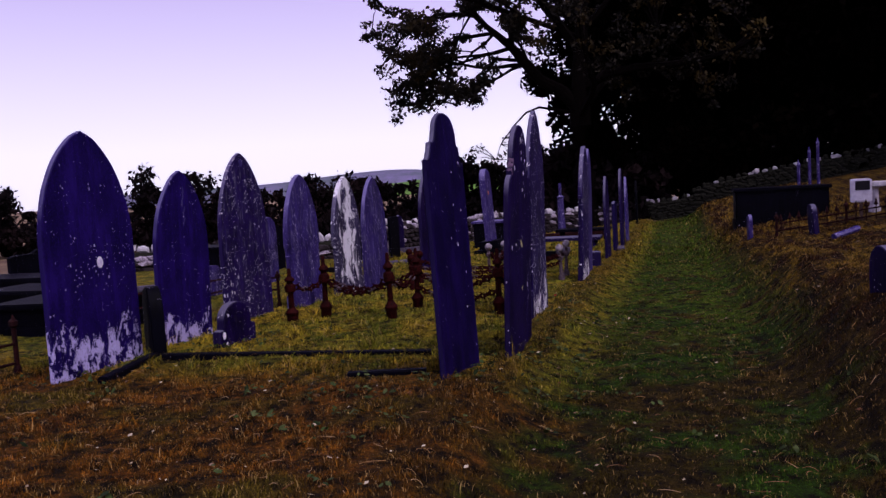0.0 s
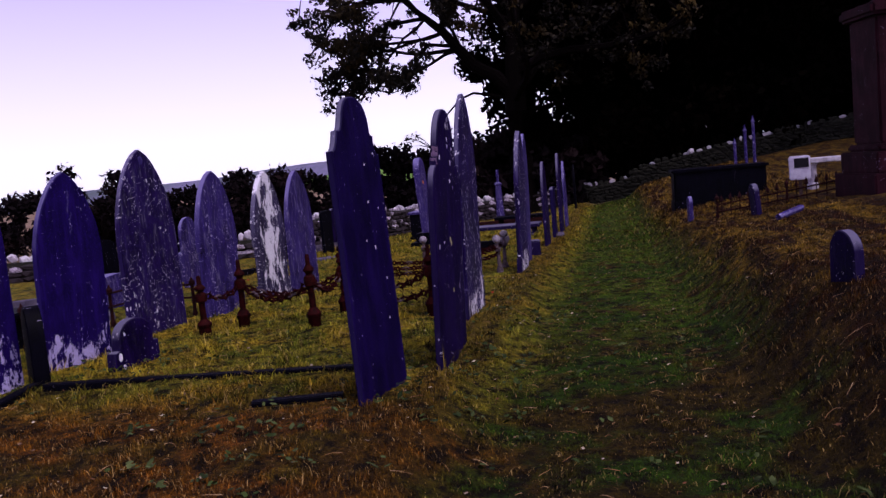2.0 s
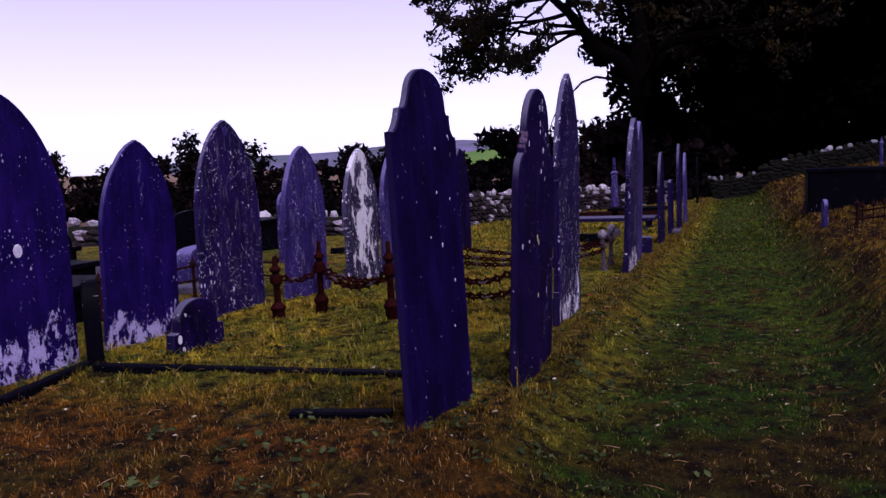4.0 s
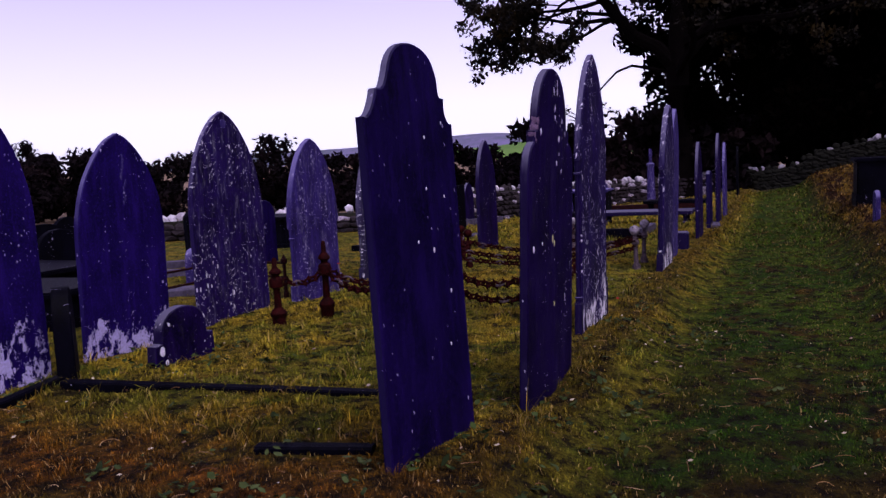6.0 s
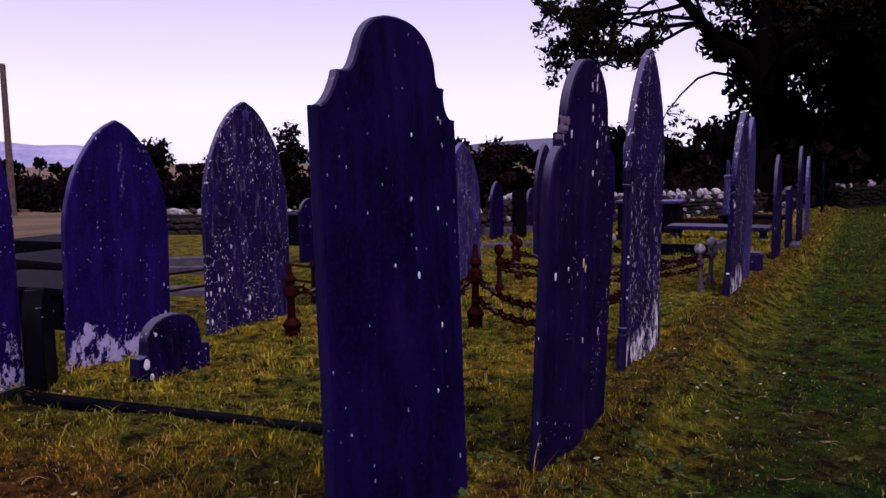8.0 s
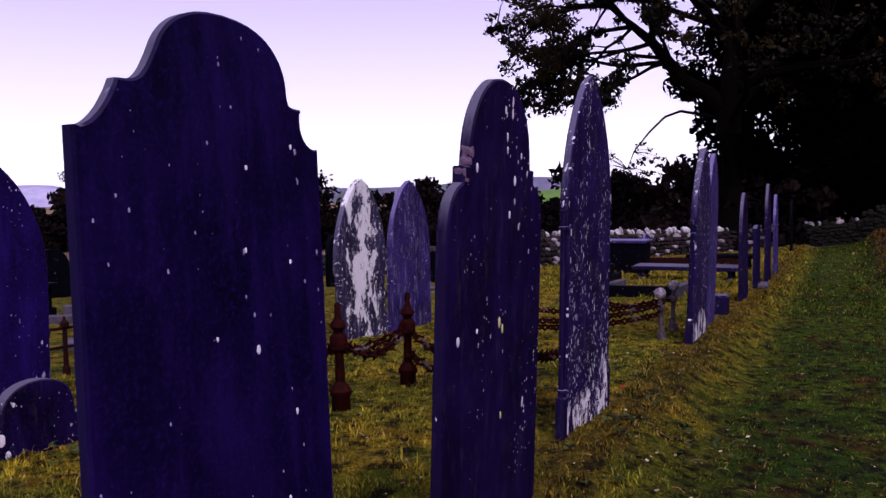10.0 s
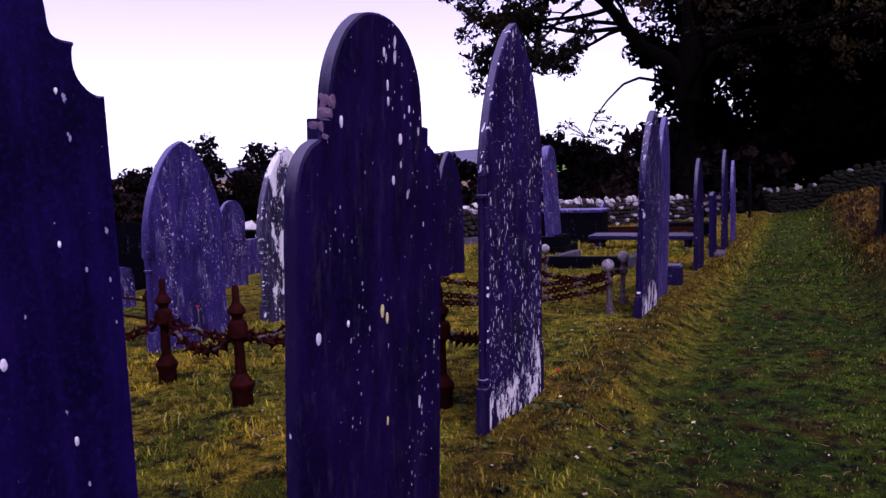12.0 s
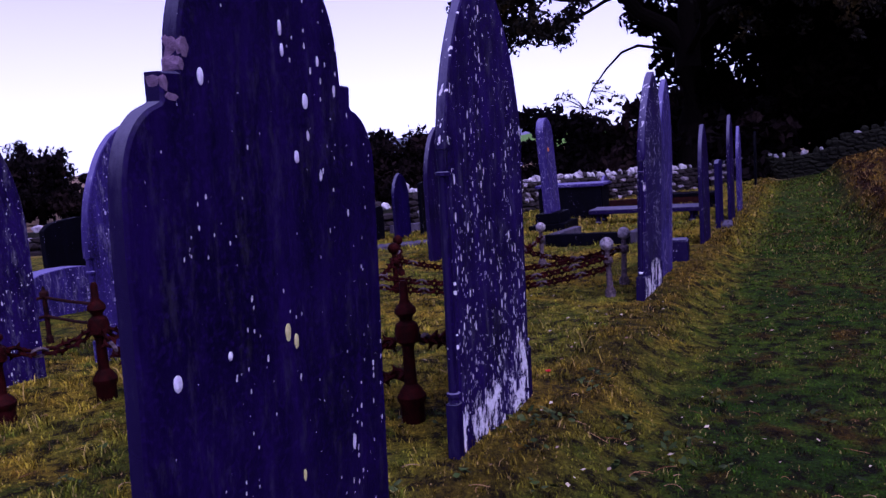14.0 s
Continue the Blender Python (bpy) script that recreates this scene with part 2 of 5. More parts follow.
def turf_colour(n, l):
    """Mossy lawn among the graves, worn orange moss before the plot, a green path and a brown bank."""
    p = place_vec(n, l)
    big = noise_node(n, l, p, 0.7, 4, 0.6)
    mid = noise_node(n, l, p, 2.6, 5, 0.65)
    tuft = noise_node(n, l, p, 7.0, 6, 0.72)
    fine = noise_node(n, l, p, 42, 5, 0.78)
    sep = n.new("ShaderNodeSeparateXYZ")
    l.new(p, sep.inputs[0])
    x, y = sep.outputs["X"], sep.outputs["Y"]
    sway = calc(n, l, "MULTIPLY", calc(n, l, "SUBTRACT", mid, 0.5), 1.6)

    def band(v, lo, hi):
        """0 below lo, 1 above hi, with a ragged border."""
        m = n.new("ShaderNodeMapRange")
        m.interpolation_type = "SMOOTHSTEP"
        m.inputs["From Min"].default_value, m.inputs["From Max"].default_value = lo, hi
        l.new(calc(n, l, "ADD", v, sway), m.inputs["Value"])
        return m.outputs["Result"]

    # lawn: yellow moss, olive and green grass
    col = mix(n, l, ramp(n, l, big, 0.42, 0.56), (0.47, 0.345, 0.018), (0.28, 0.265, 0.015))
    col = mix(n, l, ramp(n, l, mid, 0.52, 0.60), col, (0.135, 0.165, 0.008))
    col = mix(n, l, calc(n, l, "MULTIPLY", ramp(n, l, mid, 0.30, 0.42, (1, 1, 1), (0, 0, 0)), 0.8), col, (0.25, 0.115, 0.010))
    # moss, path and bank are also darkened for the view's dim edges
    # worn orange moss before the plot and along the feet of the row
    near = calc(n, l, "SUBTRACT", 1.0, band(calc(n, l, "SUBTRACT", x, calc(n, l, "MULTIPLY", y, 0.08)), 5.2, 6.9))
    feet = calc(n, l, "SUBTRACT", 1.0, band(calc(n, l, "MULTIPLY", calc(n, l, "ABSOLUTE", calc(n, l, "SUBTRACT", y, 1.40)), 2.6), 0.2, 1.1))
    brown = mix(n, l, ramp(n, l, tuft, 0.42, 0.60), (0.075, 0.017, 0.003), (0.21, 0.056, 0.005))
    brown = mix(n, l, ramp(n, l, big, 0.50, 0.60), brown, (0.095, 0.058, 0.005))
    col = mix(n, l, calc(n, l, "MULTIPLY", near, 0.88), col, brown)
    col = mix(n, l, calc(n, l, "MULTIPLY", feet, 0.62), col, (0.110, 0.052, 0.005))
    # the path, browner near at hand and greener further along
    way = calc(n, l, "SUBTRACT", 1.0, band(y, 0.55, 1.20))
    tread = mix(n, l, ramp(n, l, calc(n, l, "MULTIPLY", calc(n, l, "ADD", x, sway), 0.1), 0.75, 1.25), (0.060, 0.042, 0.004), (0.080, 0.145, 0.005))
    tread = mix(n, l, ramp(n, l, big, 0.50, 0.60), tread, (0.038, 0.100, 0.004))
    tread = mix(n, l, ramp(n, l, mid, 0.52, 0.62), tread, (0.095, 0.060, 0.007))
    col = mix(n, l, way, col, tread)
    # the bank: brown near at hand, olive further along
    ridge = noise_node(n, l, place_vec(n, l, (0.7, 4.5, 1)), 1.0, 5, 0.65)
    slope = mix(n, l, ramp(n, l, calc(n, l, "MULTIPLY", calc(n, l, "ADD", x, sway), 0.1), 0.7, 1.4), (0.050, 0.019, 0.003), (0.24, 0.145, 0.010))
    slope = mix(n, l, ramp(n, l, ridge, 0.42, 0.56), slope, (0.040, 0.012, 0.003))
    col = mix(n, l, calc(n, l, "SUBTRACT", 1.0, band(y, -1.55, -0.95)), col, slope)
    # shaded hollows and lit tops of the sward, put into the colour
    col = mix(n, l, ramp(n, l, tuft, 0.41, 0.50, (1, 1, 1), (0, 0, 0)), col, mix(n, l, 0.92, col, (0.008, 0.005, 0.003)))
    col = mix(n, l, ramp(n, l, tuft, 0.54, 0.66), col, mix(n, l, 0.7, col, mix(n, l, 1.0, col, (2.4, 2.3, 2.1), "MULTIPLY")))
    return col, fine, mid


def turf(name):
    m, n, l, b = material(name, 0.95, 0.1)
    col, fine, mid = turf_colour(n, l)
    # near-black mix stands in for shade between the blades
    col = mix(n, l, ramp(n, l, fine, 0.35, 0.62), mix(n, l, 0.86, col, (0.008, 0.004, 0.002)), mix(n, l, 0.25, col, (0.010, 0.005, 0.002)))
    # rough pasture beyond the churchyard wall
    g = n.new("ShaderNodeNewGeometry")
    s = n.new("ShaderNodeSeparateXYZ")
    l.new(g.outputs["Position"], s.inputs[0])
    far = calc(n, l, "ADD", calc(n, l, "MULTIPLY", s.outputs["X"], 0.65), s.outputs["Y"])
    past = mix(n, l, ramp(n, l, noise_node(n, l, place_vec(n, l, (0.05, 0.3, 1)), 1.0, 4), 0.4, 0.6), (0.15, 0.095, 0.07), (0.26, 0.18, 0.11))
    col = mix(n, l, ramp(n, l, calc(n, l, "MULTIPLY", far, 0.01), 0.295, 0.315), col, past)
    l.new(col, b.inputs["Base Color"])
    bump(n, l, b, calc(n, l, "ADD", fine, calc(n, l, "ADD", mid, mid)), 1.0, 0.06)
    return m


def blade(name):
    m, n, l, b = material(name, 0.75, 0.08)
    col, fine, mid = turf_colour(n, l)
    g = n.new("ShaderNodeNewGeometry")
    r = g.outputs["Random Per Island"]
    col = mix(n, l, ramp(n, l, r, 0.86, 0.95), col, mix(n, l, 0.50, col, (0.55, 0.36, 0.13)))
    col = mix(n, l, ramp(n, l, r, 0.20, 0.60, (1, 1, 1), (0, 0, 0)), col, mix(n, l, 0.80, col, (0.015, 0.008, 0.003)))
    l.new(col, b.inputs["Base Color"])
    return m


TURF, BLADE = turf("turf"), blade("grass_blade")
# the haze of distance is put into the far hill's pale blue
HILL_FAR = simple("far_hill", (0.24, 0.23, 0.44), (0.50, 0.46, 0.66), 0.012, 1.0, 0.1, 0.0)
HILL_MID = simple("heath_hill", (0.07, 0.10, 0.09), (0.19, 0.16, 0.30), 0.02, 1.0, 0.1, 0.0)
MEADOW = simple("bright_meadow", (0.08, 0.17, 0.03), (0.14, 0.24, 0.05), 0.05, 1.0, 0.1, 0.0)


# ---------------------------------------------------------------- mesh helpers
def ease(a, b, v):
    t = min(1.0, max(0.0, (v - a) / (b - a)))
    return t * t * (3 - 2 * t)


def ground_z(x, y):
    """Height of the turf: falls gently along the row, a trodden trough for the path, a bank beside it."""
    z = 0.15 - 0.036 * min(max(x, -6.0), 46.0)
    trough = ease(1.35, 0.75, y) * ease(-4.0, 3.0, x)
    z -= 0.20 * trough
    rise = ease(-0.75, -1.75, y) if y < 0 else 0.0
    z += rise * (0.74 - 0.003 * min(max(x, 0), 20)) * ease(60, 40, x)
    if y < -1.75:
        z += 0.14 * min(-1.75 - y, 9.0)
    if x > 28 and y < 7:
        z += ease(28, 46, x) * ease(7.0, -5.0, y) * 0.9
    # a swell at the foot of the nearest stone and a hollow at the next
    z += 0.065 * math.exp(-((x - 5.7) ** 2 + (y - 1.75) ** 2) / 0.6) - 0.11 * math.exp(-(x - 7.75) ** 2 / 0.9 - (y - 1.45) ** 2 / 0.5)
    near = ease(60, 20, abs(x) + abs(y))
    z += near * (0.05 * noise.noise((x * 0.7, y * 0.7, 0.3)) + 0.026 * noise.noise((x * 2.3, y * 2.3, 4.0)) + 0.013 * noise.noise((x * 6.1, y * 6.1, 9.0)))
    return z


def mesh_of(name, bm):
    me = bpy.data.meshes.new(name)
    bm.normal_update()
    bm.to_mesh(me)
    bm.free()
    return me


def part(name, bm, mat, parent=None, label="", smooth=False):
    me = mesh_of(name, bm)
    me.materials.append(mat)
    if smooth:
        for p in me.polygons:
            p.use_smooth = True
        me.set_sharp_from_angle(angle=radians(32))
    ob = new(name, me)
    ob.parent = parent
    return tagged(ob, label)


def piece(name, me, parent, m):
    """An object of its own on shared mesh data."""
    ob = new(name, me)
    ob.parent = parent
    ob.matrix_local = m
    return ob


def thing(name, m, label, category, group="", kind=""):
    ob = new(name)
    ob.empty_display_size = 0.1
    ob.matrix_world = m
    return tagged(ob, label, category, group, kind)


def box(bm, x0, x1, y0, y1, z0, z1, bevel=0.0):
    r = bmesh.ops.create_cube(bm, size=1.0)
    vs = r["verts"]
    for v in vs:
        v.co = Vector((x0 + (v.co.x + 0.5) * (x1 - x0), y0 + (v.co.y + 0.5) * (y1 - y0), z0 + (v.co.z + 0.5) * (z1 - z0)))
    if bevel:
        es = list({e for v in vs for e in v.link_edges})
        bmesh.ops.bevel(bm, geom=es, offset=bevel, segments=2, affect="EDGES")
    return bm


def lathe(bm, rows, sides=12, at=(0, 0, 0), squash=1.0):
    """A turned shape: rows of (radius, height)."""
    rings = []
    for r, z in rows:
        rings.append([bm.verts.new((at[0] + r * math.cos(2 * math.pi * i / sides), at[1] + squash * r * math.sin(2 * math.pi * i / sides), at[2] + z)) for i in range(sides)])
    for a, b in zip(rings, rings[1:]):
        for i in range(sides):
            j = (i + 1) % sides
            bm.faces.new((a[i], a[j], b[j], b[i]))
    bm.faces.new(rings[0][::-1])
    bm.faces.new(rings[-1])
    return bm


def tube(bm, pts, radii, sides=8):
    """A tapered tube along points."""
    rings = []
    for i, p in enumerate(pts):
        d = (Vector(pts[min(i + 1, len(pts) - 1)]) - Vector(pts[max(i - 1, 0)])).normalized()
        q = d.to_track_quat("Z", "Y")
        rings.append([bm.verts.new(Vector(p) + q @ Vector((radii[i] * math.cos(2 * math.pi * k / sides), radii[i] * math.sin(2 * math.pi * k / sides), 0))) for k in range(sides)])
    for a, b in zip(rings, rings[1:]):
        for i in range(sides):
            j = (i + 1) % sides
            bm.faces.new((a[i], a[j], b[j], b[i]))
    bm.faces.new(rings[0][::-1])
    bm.faces.new(rings[-1])
    return bm


def quick(name, verts, faces, mat, parent=None):
    me = bpy.data.meshes.new(name)
    me.from_pydata(verts, [], faces)
    me.materials.append(mat)
    ob = new(name, me)
    ob.parent = parent
    return ob


# ---------------------------------------------------------------- ground
def spread(lo, hi, near_lo, near_hi, step):
    """Grid lines, close together over the near stretch and ever wider out to the horizon."""
    out, v = [], near_lo
    while v < near_hi:
        out.append(v)
        v += step
    g, s = near_hi, step
    while g < hi:
        out.append(g)
        s *= 1.22
        g += s
    g, s = near_lo, step
    while g > lo:
        s *= 1.22
        g -= s
        out.insert(0, g)
    return out


gx, gy = spread(-1500, 2500, -1.5, 24.0, 0.13), spread(-1500, 2500, -3.4, 6.5, 0.13)
g_verts = [(x, y, ground_z(x, y)) for x in gx for y in gy]
ny = len(gy)
g_faces = [(i * ny + j, (i + 1) * ny + j, (i + 1) * ny + j + 1, i * ny + j + 1) for i in range(len(gx) - 1) for j in range(ny - 1)]
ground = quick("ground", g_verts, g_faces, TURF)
for p in ground.data.polygons:
    p.use_smooth = True
tagged(ground, "mossy churchyard turf with a trodden green path and a bank", "ground", kind="structure")


# ---------------------------------------------------------------- headstones
def arch_half(w, h, spring, steps=14, full=0.38):
    """Right half of a pointed arch outline, from the foot to the apex; full: how far its sides bulge towards a round arch."""
    r = (w * w / 4 + (h - spring) ** 2) / w
    top = math.asin(min(1.0, (h - spring) / r))
    pts = [(w / 2, 0.0), (w / 2, spring * 0.5)]
    for i in range(steps + 1):
        a = top * i / steps
        x, u = w / 2 - r + r * math.cos(a), r * math.sin(a) / (h - spring)
        x += full * (w / 2 * math.sqrt(max(0.0, 1 - u * u)) - x)
        pts.append((max(x, 0.0), spring + r * math.sin(a)))
    pts[-1] = (0.0, h)
    return pts


def dome_half(w, h, spring, steps=10):
    pts = [(w / 2, 0.0), (w / 2, spring * 0.5)]
    for i in range(steps + 1):
        a = math.pi / 2 * i / steps
        pts.append((w / 2 * math.cos(a), spring + (h - spring) * math.sin(a)))
    pts[-1] = (0.0, h)
    return pts


def eased(half):
    """Rounds the gentle bends of an outline and keeps its sharp corners."""
    out = [half[0]]
    for a, b, c in zip(half, half[1:], half[2:]):
        u, v = Vector((b[0] - a[0], b[1] - a[1])), Vector((c[0] - b[0], c[1] - b[1]))
        if u.length < 1e-5 or v.length < 1e-5 or abs(u.angle(v)) > radians(48):
            out.append(b)
        else:
            out += [(b[0] - u.x * 0.25, b[1] - u.y * 0.25), (b[0] + v.x * 0.25, b[1] + v.y * 0.25)]
    return out + [half[-1]]


def slab(half, thick, edge=0.008, sink=0.35, rough=0.004, seed=0, skew=None):
    """A slab of stone: the outline swept through the thickness, with chamfered and slightly worn edges."""
    half = eased(eased(half))
    outline = [(half[0][0], -sink)] + half[1:] + [(-x, z) for x, z in reversed(half[:-1]) if x > 1e-6][:-1] + [(-half[0][0], -sink)]
    if skew:
        outline = [(x + skew[2] * ease(skew[0], skew[1], z), z) for x, z in outline]
    bm = bmesh.new()

    def ring(y, inset):
        vs = []
        for k, (x, z) in enumerate(outline):
            a, c = outline[k - 1], outline[(k + 1) % len(outline)]
            tx, tz = c[0] - a[0], c[1] - a[1]
            ln = math.hypot(tx, tz) or 1.0
            wob = rough * noise.noise((x * 6 + seed, z * 6, seed * 1.7))
            nx, nz = -tz / ln, tx / ln
            vs.append(bm.verts.new((x + nx * (inset + wob), y, z + nz * (inset + wob))))
        return vs

    rings = [ring(0.0, edge), ring(edge, 0.0), ring(thick - edge, 0.0), ring(thick, edge)]
    k = len(outline)
    for a, b in zip(rings, rings[1:]):
        for i in range(k):
            j = (i + 1) % k
            bm.faces.new((a[i], b[i], b[j], a[j]))
    bm.faces.new(rings[0])
    bm.faces.new(rings[-1][::-1])
    bmesh.ops.recalc_face_normals(bm, faces=bm.faces[:])
    return bm


def headstone(x, y, half, mat, label, thick=0.065, lean=0.0, tip=0.0, turn=0.0, top=None, seed=None, name="headstone", group="", skew=None):
    """A plain slab set in the turf. lean: degrees towards the path; tip: degrees along the row."""
    z = ground_z(x, y) if top is None else top - half[-1][1]
    me = slab(half, thick, seed=x if seed is None else seed, skew=skew)
    ob = part(name, me, mat, smooth=True)
    ob.matrix_world = pose(x, y, z, lean, tip, turn)
    return tagged(ob, label, "headstone", group)


def column_stone(x, y, w, h, mat, label, lean=0.0, tip=0.0, thick=0.075, top=None, cap=0.62, spring=0.55, group="", turn=0.0, full=0.38):
    """A pointed headstone whose lower sides are cut back to small engaged columns on plinth blocks."""
    z = ground_z(x, y) if top is None else top - h
    root = thing("headstone", pose(x, y, z, lean, tip, turn), label, "headstone", group)
    side = SLATE_SPOT if mat is SLATE_RAIN else mat
    arch = arch_half(w, h, h * spring, full=full)
    zc = h * cap
    head = [(w / 2 - 0.055, -0.0), (w / 2 - 0.055, zc * 0.5), (w / 2 - 0.055, zc)]
    arc = [p for p in arch if p[1] > zc + 0.05]
    xa = arch[1][0]
    for a, b in zip(arch, arch[1:]):
        if a[1] <= zc + 0.05 <= b[1]:
            t = (zc + 0.05 - a[1]) / max(1e-6, b[1] - a[1])
            xa = a[0] + (b[0] - a[0]) * t
    head += [(xa - 0.004, zc + 0.008), (xa, zc + 0.05)] + arc
    part("slab", slab(head, thick, seed=x), mat, root, smooth=True)
    for s in (-1, 1):
        xs = s * (w / 2 - 0.03)
        bm = lathe(bmesh.new(), [(0.030, 0.32), (0.024, 0.36), (0.023, zc - 0.10), (0.027, zc - 0.06), (0.027, zc - 0.02), (0.032, zc + 0.004)], 10, (xs, thick * 0.5, 0))
        col = part("colonnette", bm, side, root, "small engaged slate column", True)
        for zz in (0.36, zc - 0.11):
            part("ring", lathe(bmesh.new(), [(0.024, zz - 0.012), (0.035, zz - 0.008), (0.035, zz + 0.008), (0.024, zz + 0.012)], 10, (xs, thick * 0.5, 0)), mat, col)
        bm = box(bmesh.new(), xs - 0.035, xs + 0.035, -0.004, thick + 0.004, -0.3, 0.32, 0.006)
        part("plinth_block", bm, side, root)
    return root


M_HALF = [(0.572, 0), (0.572, 0.8), (0.570, 1.70), (0.520, 1.705), (0.470, 1.745), (0.445, 1.80), (0.440, 1.835), (0.372, 1.838), (0.345, 1.865), (0.325, 1.92), (0.295, 1.98), (0.235, 2.035), (0.150, 2.068), (0.075, 2.08), (0, 2.083)]
N_HALF = [(0.612, 0), (0.612, 0.7), (0.610, 1.42), (0.598, 1.51), (0.565, 1.58), (0.515, 1.625), (0.462, 1.642), (0.455, 1.648), (0.455, 1.715), (0.392, 1.718), (0.388, 1.80), (0.365, 1.89), (0.320, 1.97), (0.255, 2.04), (0.165, 2.092), (0.080, 2.112), (0, 2.118)]
S_HALF = [(0.335, 0), (0.335, 0.15), (0.325, 0.24), (0.255, 0.25), (0.245, 0.36), (0.21, 0.43), (0.14, 0.485), (0.07, 0.505), (0, 0.51)]

ROW = "headstones beside the path"
BACK = "headstones in the second row"
stone_m = headstone(6.23, 1.63, [(x * 0.93, z) for x, z in M_HALF], SLATE_CLEAN, "tall blue slate headstone with sunken shoulders and domed top", 0.045, lean=-1.9, tip=1.0, group=ROW, top=1.985, skew=(1.72, 1.95, 0.055))
stone_n = headstone(7.83, 1.457, [(x * 0.955, z) for x, z in N_HALF], SLATE_SPOT, "plum slate headstone with stepped round shoulders and lichen spots", 0.056, lean=2.5, group=ROW, top=1.946)
column_stone(10.05, 1.61, 1.20, 2.50, SLATE_RAIN, "tall pointed slate headstone streaked with white lichen", thick=0.056, lean=1.2, tip=0.4, group=ROW, top=2.255)
column_stone(14.93, 1.54, 1.22, 2.42, SLATE_RAIN, "pointed slate headstone leaning towards the path", lean=2.3, thick=0.08, group=ROW, top=1.96)
headstone(16.35, 1.60, arch_half(1.0, 2.42, 1.3), SLATE_PALE, "pale weathered pointed headstone behind a leaning one", 0.07, lean=2.0, group=ROW, top=1.957)
headstone(20.6, 1.52, arch_half(1.10, 1.98, 1.1), SLATE_SPOT, "narrow-edged pointed slate headstone", 0.07, group=ROW, top=1.4)
headstone(23.3, 1.50, [(0.40, 0), (0.40, 0.6), (0.40, 1.24), (0.30, 1.30), (0, 1.30)], SLATE_CLEAN, "short square blue slate headstone on a base", 0.09, group=ROW, top=0.69)
headstone(25.9, 1.46, arch_half(1.10, 2.35, 1.3), SLATE_SPOT, "tall dark pointed slate headstone", 0.08, group=ROW, top=1.6)
headstone(28.8, 1.46, arch_half(1.05, 2.20, 1.2), SLATE_PALE, "tall pale pointed slate headstone", 0.08, group=ROW, top=1.33)
headstone(41.0, 1.60, arch_half(0.9, 2.30, 1.3), SLATE_DARK, "far dark pointed headstone near the wall", 0.08, group=ROW, top=1.08)

stone_a = headstone(6.41, 5.135, arch_half(1.22, 2.20, 1.18), SLATE_FOOT, "broad pointed slate headstone with a white disc and crusted foot", 0.06, group=BACK, top=2.11)
stone_b = headstone(7.95, 5.22, arch_half(1.0, 2.00, 1.12), SLATE_FOOT, "pointed blue slate headstone with pale crust at the foot", 0.055, lean=1.9, group=BACK, top=1.755)
stone_c = headstone(9.71, 5.39, arch_half(1.21, 2.30, 1.22), SLATE_SPECK, "pointed slate headstone speckled with white lichen", 0.06, group=BACK, top=2.0)
column_stone(11.39, 5.355, 1.12, 2.08, SLATE_PALE, "pale streaked pointed headstone with side columns", thick=0.08, spring=0.48, cap=0.48, group=BACK, top=1.712, full=0.6)
column_stone(13.19, 5.37, 1.18, 2.08, SLATE_WHITE, "pointed headstone covered with white lichen crust", thick=0.08, spring=0.48, cap=0.44, group=BACK, top=1.672)
headstone(14.37, 5.30, arch_half(1.16, 2.06, 1.05), SLATE_PALE, "pale grey pointed slate headstone", 0.08, group=BACK, top=1.654)
stone_s = headstone(7.79, 4.50, S_HALF, SLATE_SPOT, "small round-topped footstone with a white lichen patch", 0.10, turn=-4, top=0.32)

disc = lathe(bmesh.new(), [(0.044, 0.0), (0.040, 0.006)], 18, squash=1.0)
disc_ob = part("lichen_disc", disc, CRUST, stone_a, "white oval lichen disc")
disc_ob.matrix_local = stone_a.matrix_world.inverted() @ (pose(6.50, 5.137, 0.90, 90, 0, 0) @ Matrix.Diagonal((1, 1.25, 1, 1)))


def on_stone(stone, x, z, wide, tall, mat, label, name="lichen_patch"):
    """A thin lichen crust on the face of a stone."""
    bm = lathe(bmesh.new(), [(0.5, 0.0), (0.46, 0.004), (0.2, 0.006)], 11)
    for v in bm.verts:
        v.co.x *= 1 + 0.22 * noise.noise((v.co.x * 4 + x * 9, v.co.y * 4, z))
    ob = part(name, bm, mat, stone, label)
    ob.matrix_local = pose(x, 0.002, z, 90, 0, 0) @ Matrix.Diagonal((wide * 0.58, tall * 0.66, 1, 1))
    return ob


YELLOW_CRUST = simple("yellow_crust", (0.50, 0.44, 0.14), (0.75, 0.70, 0.34), 40, 0.9, 0.003)
for x, z, w, t in ((0.005, 1.00, 0.050, 0.085), (0.045, 0.965, 0.038, 0.075), (0.05, 0.55, 0.025, 0.06)):
    on_stone(stone_n, x, z, w, t, YELLOW_CRUST, "pale yellow lichen patch")
for x, z, w, t in ((-0.46, 0.985, 0.055, 0.07), (0.16, 1.66, 0.05, 0.075), (0.05, 1.86, 0.03, 0.07), (0.055, 1.80, 0.03, 0.06), (0.02, 1.98, 0.03, 0.06), (-0.30, 1.71, 0.04, 0.07), (0.10, 1.50, 0.045, 0.06), (0.24, 1.78, 0.025, 0.05), (-0.26, 1.00, 0.03, 0.04)):
    on_stone(stone_n, x, z, w, t, CRUST, "white lichen patch")
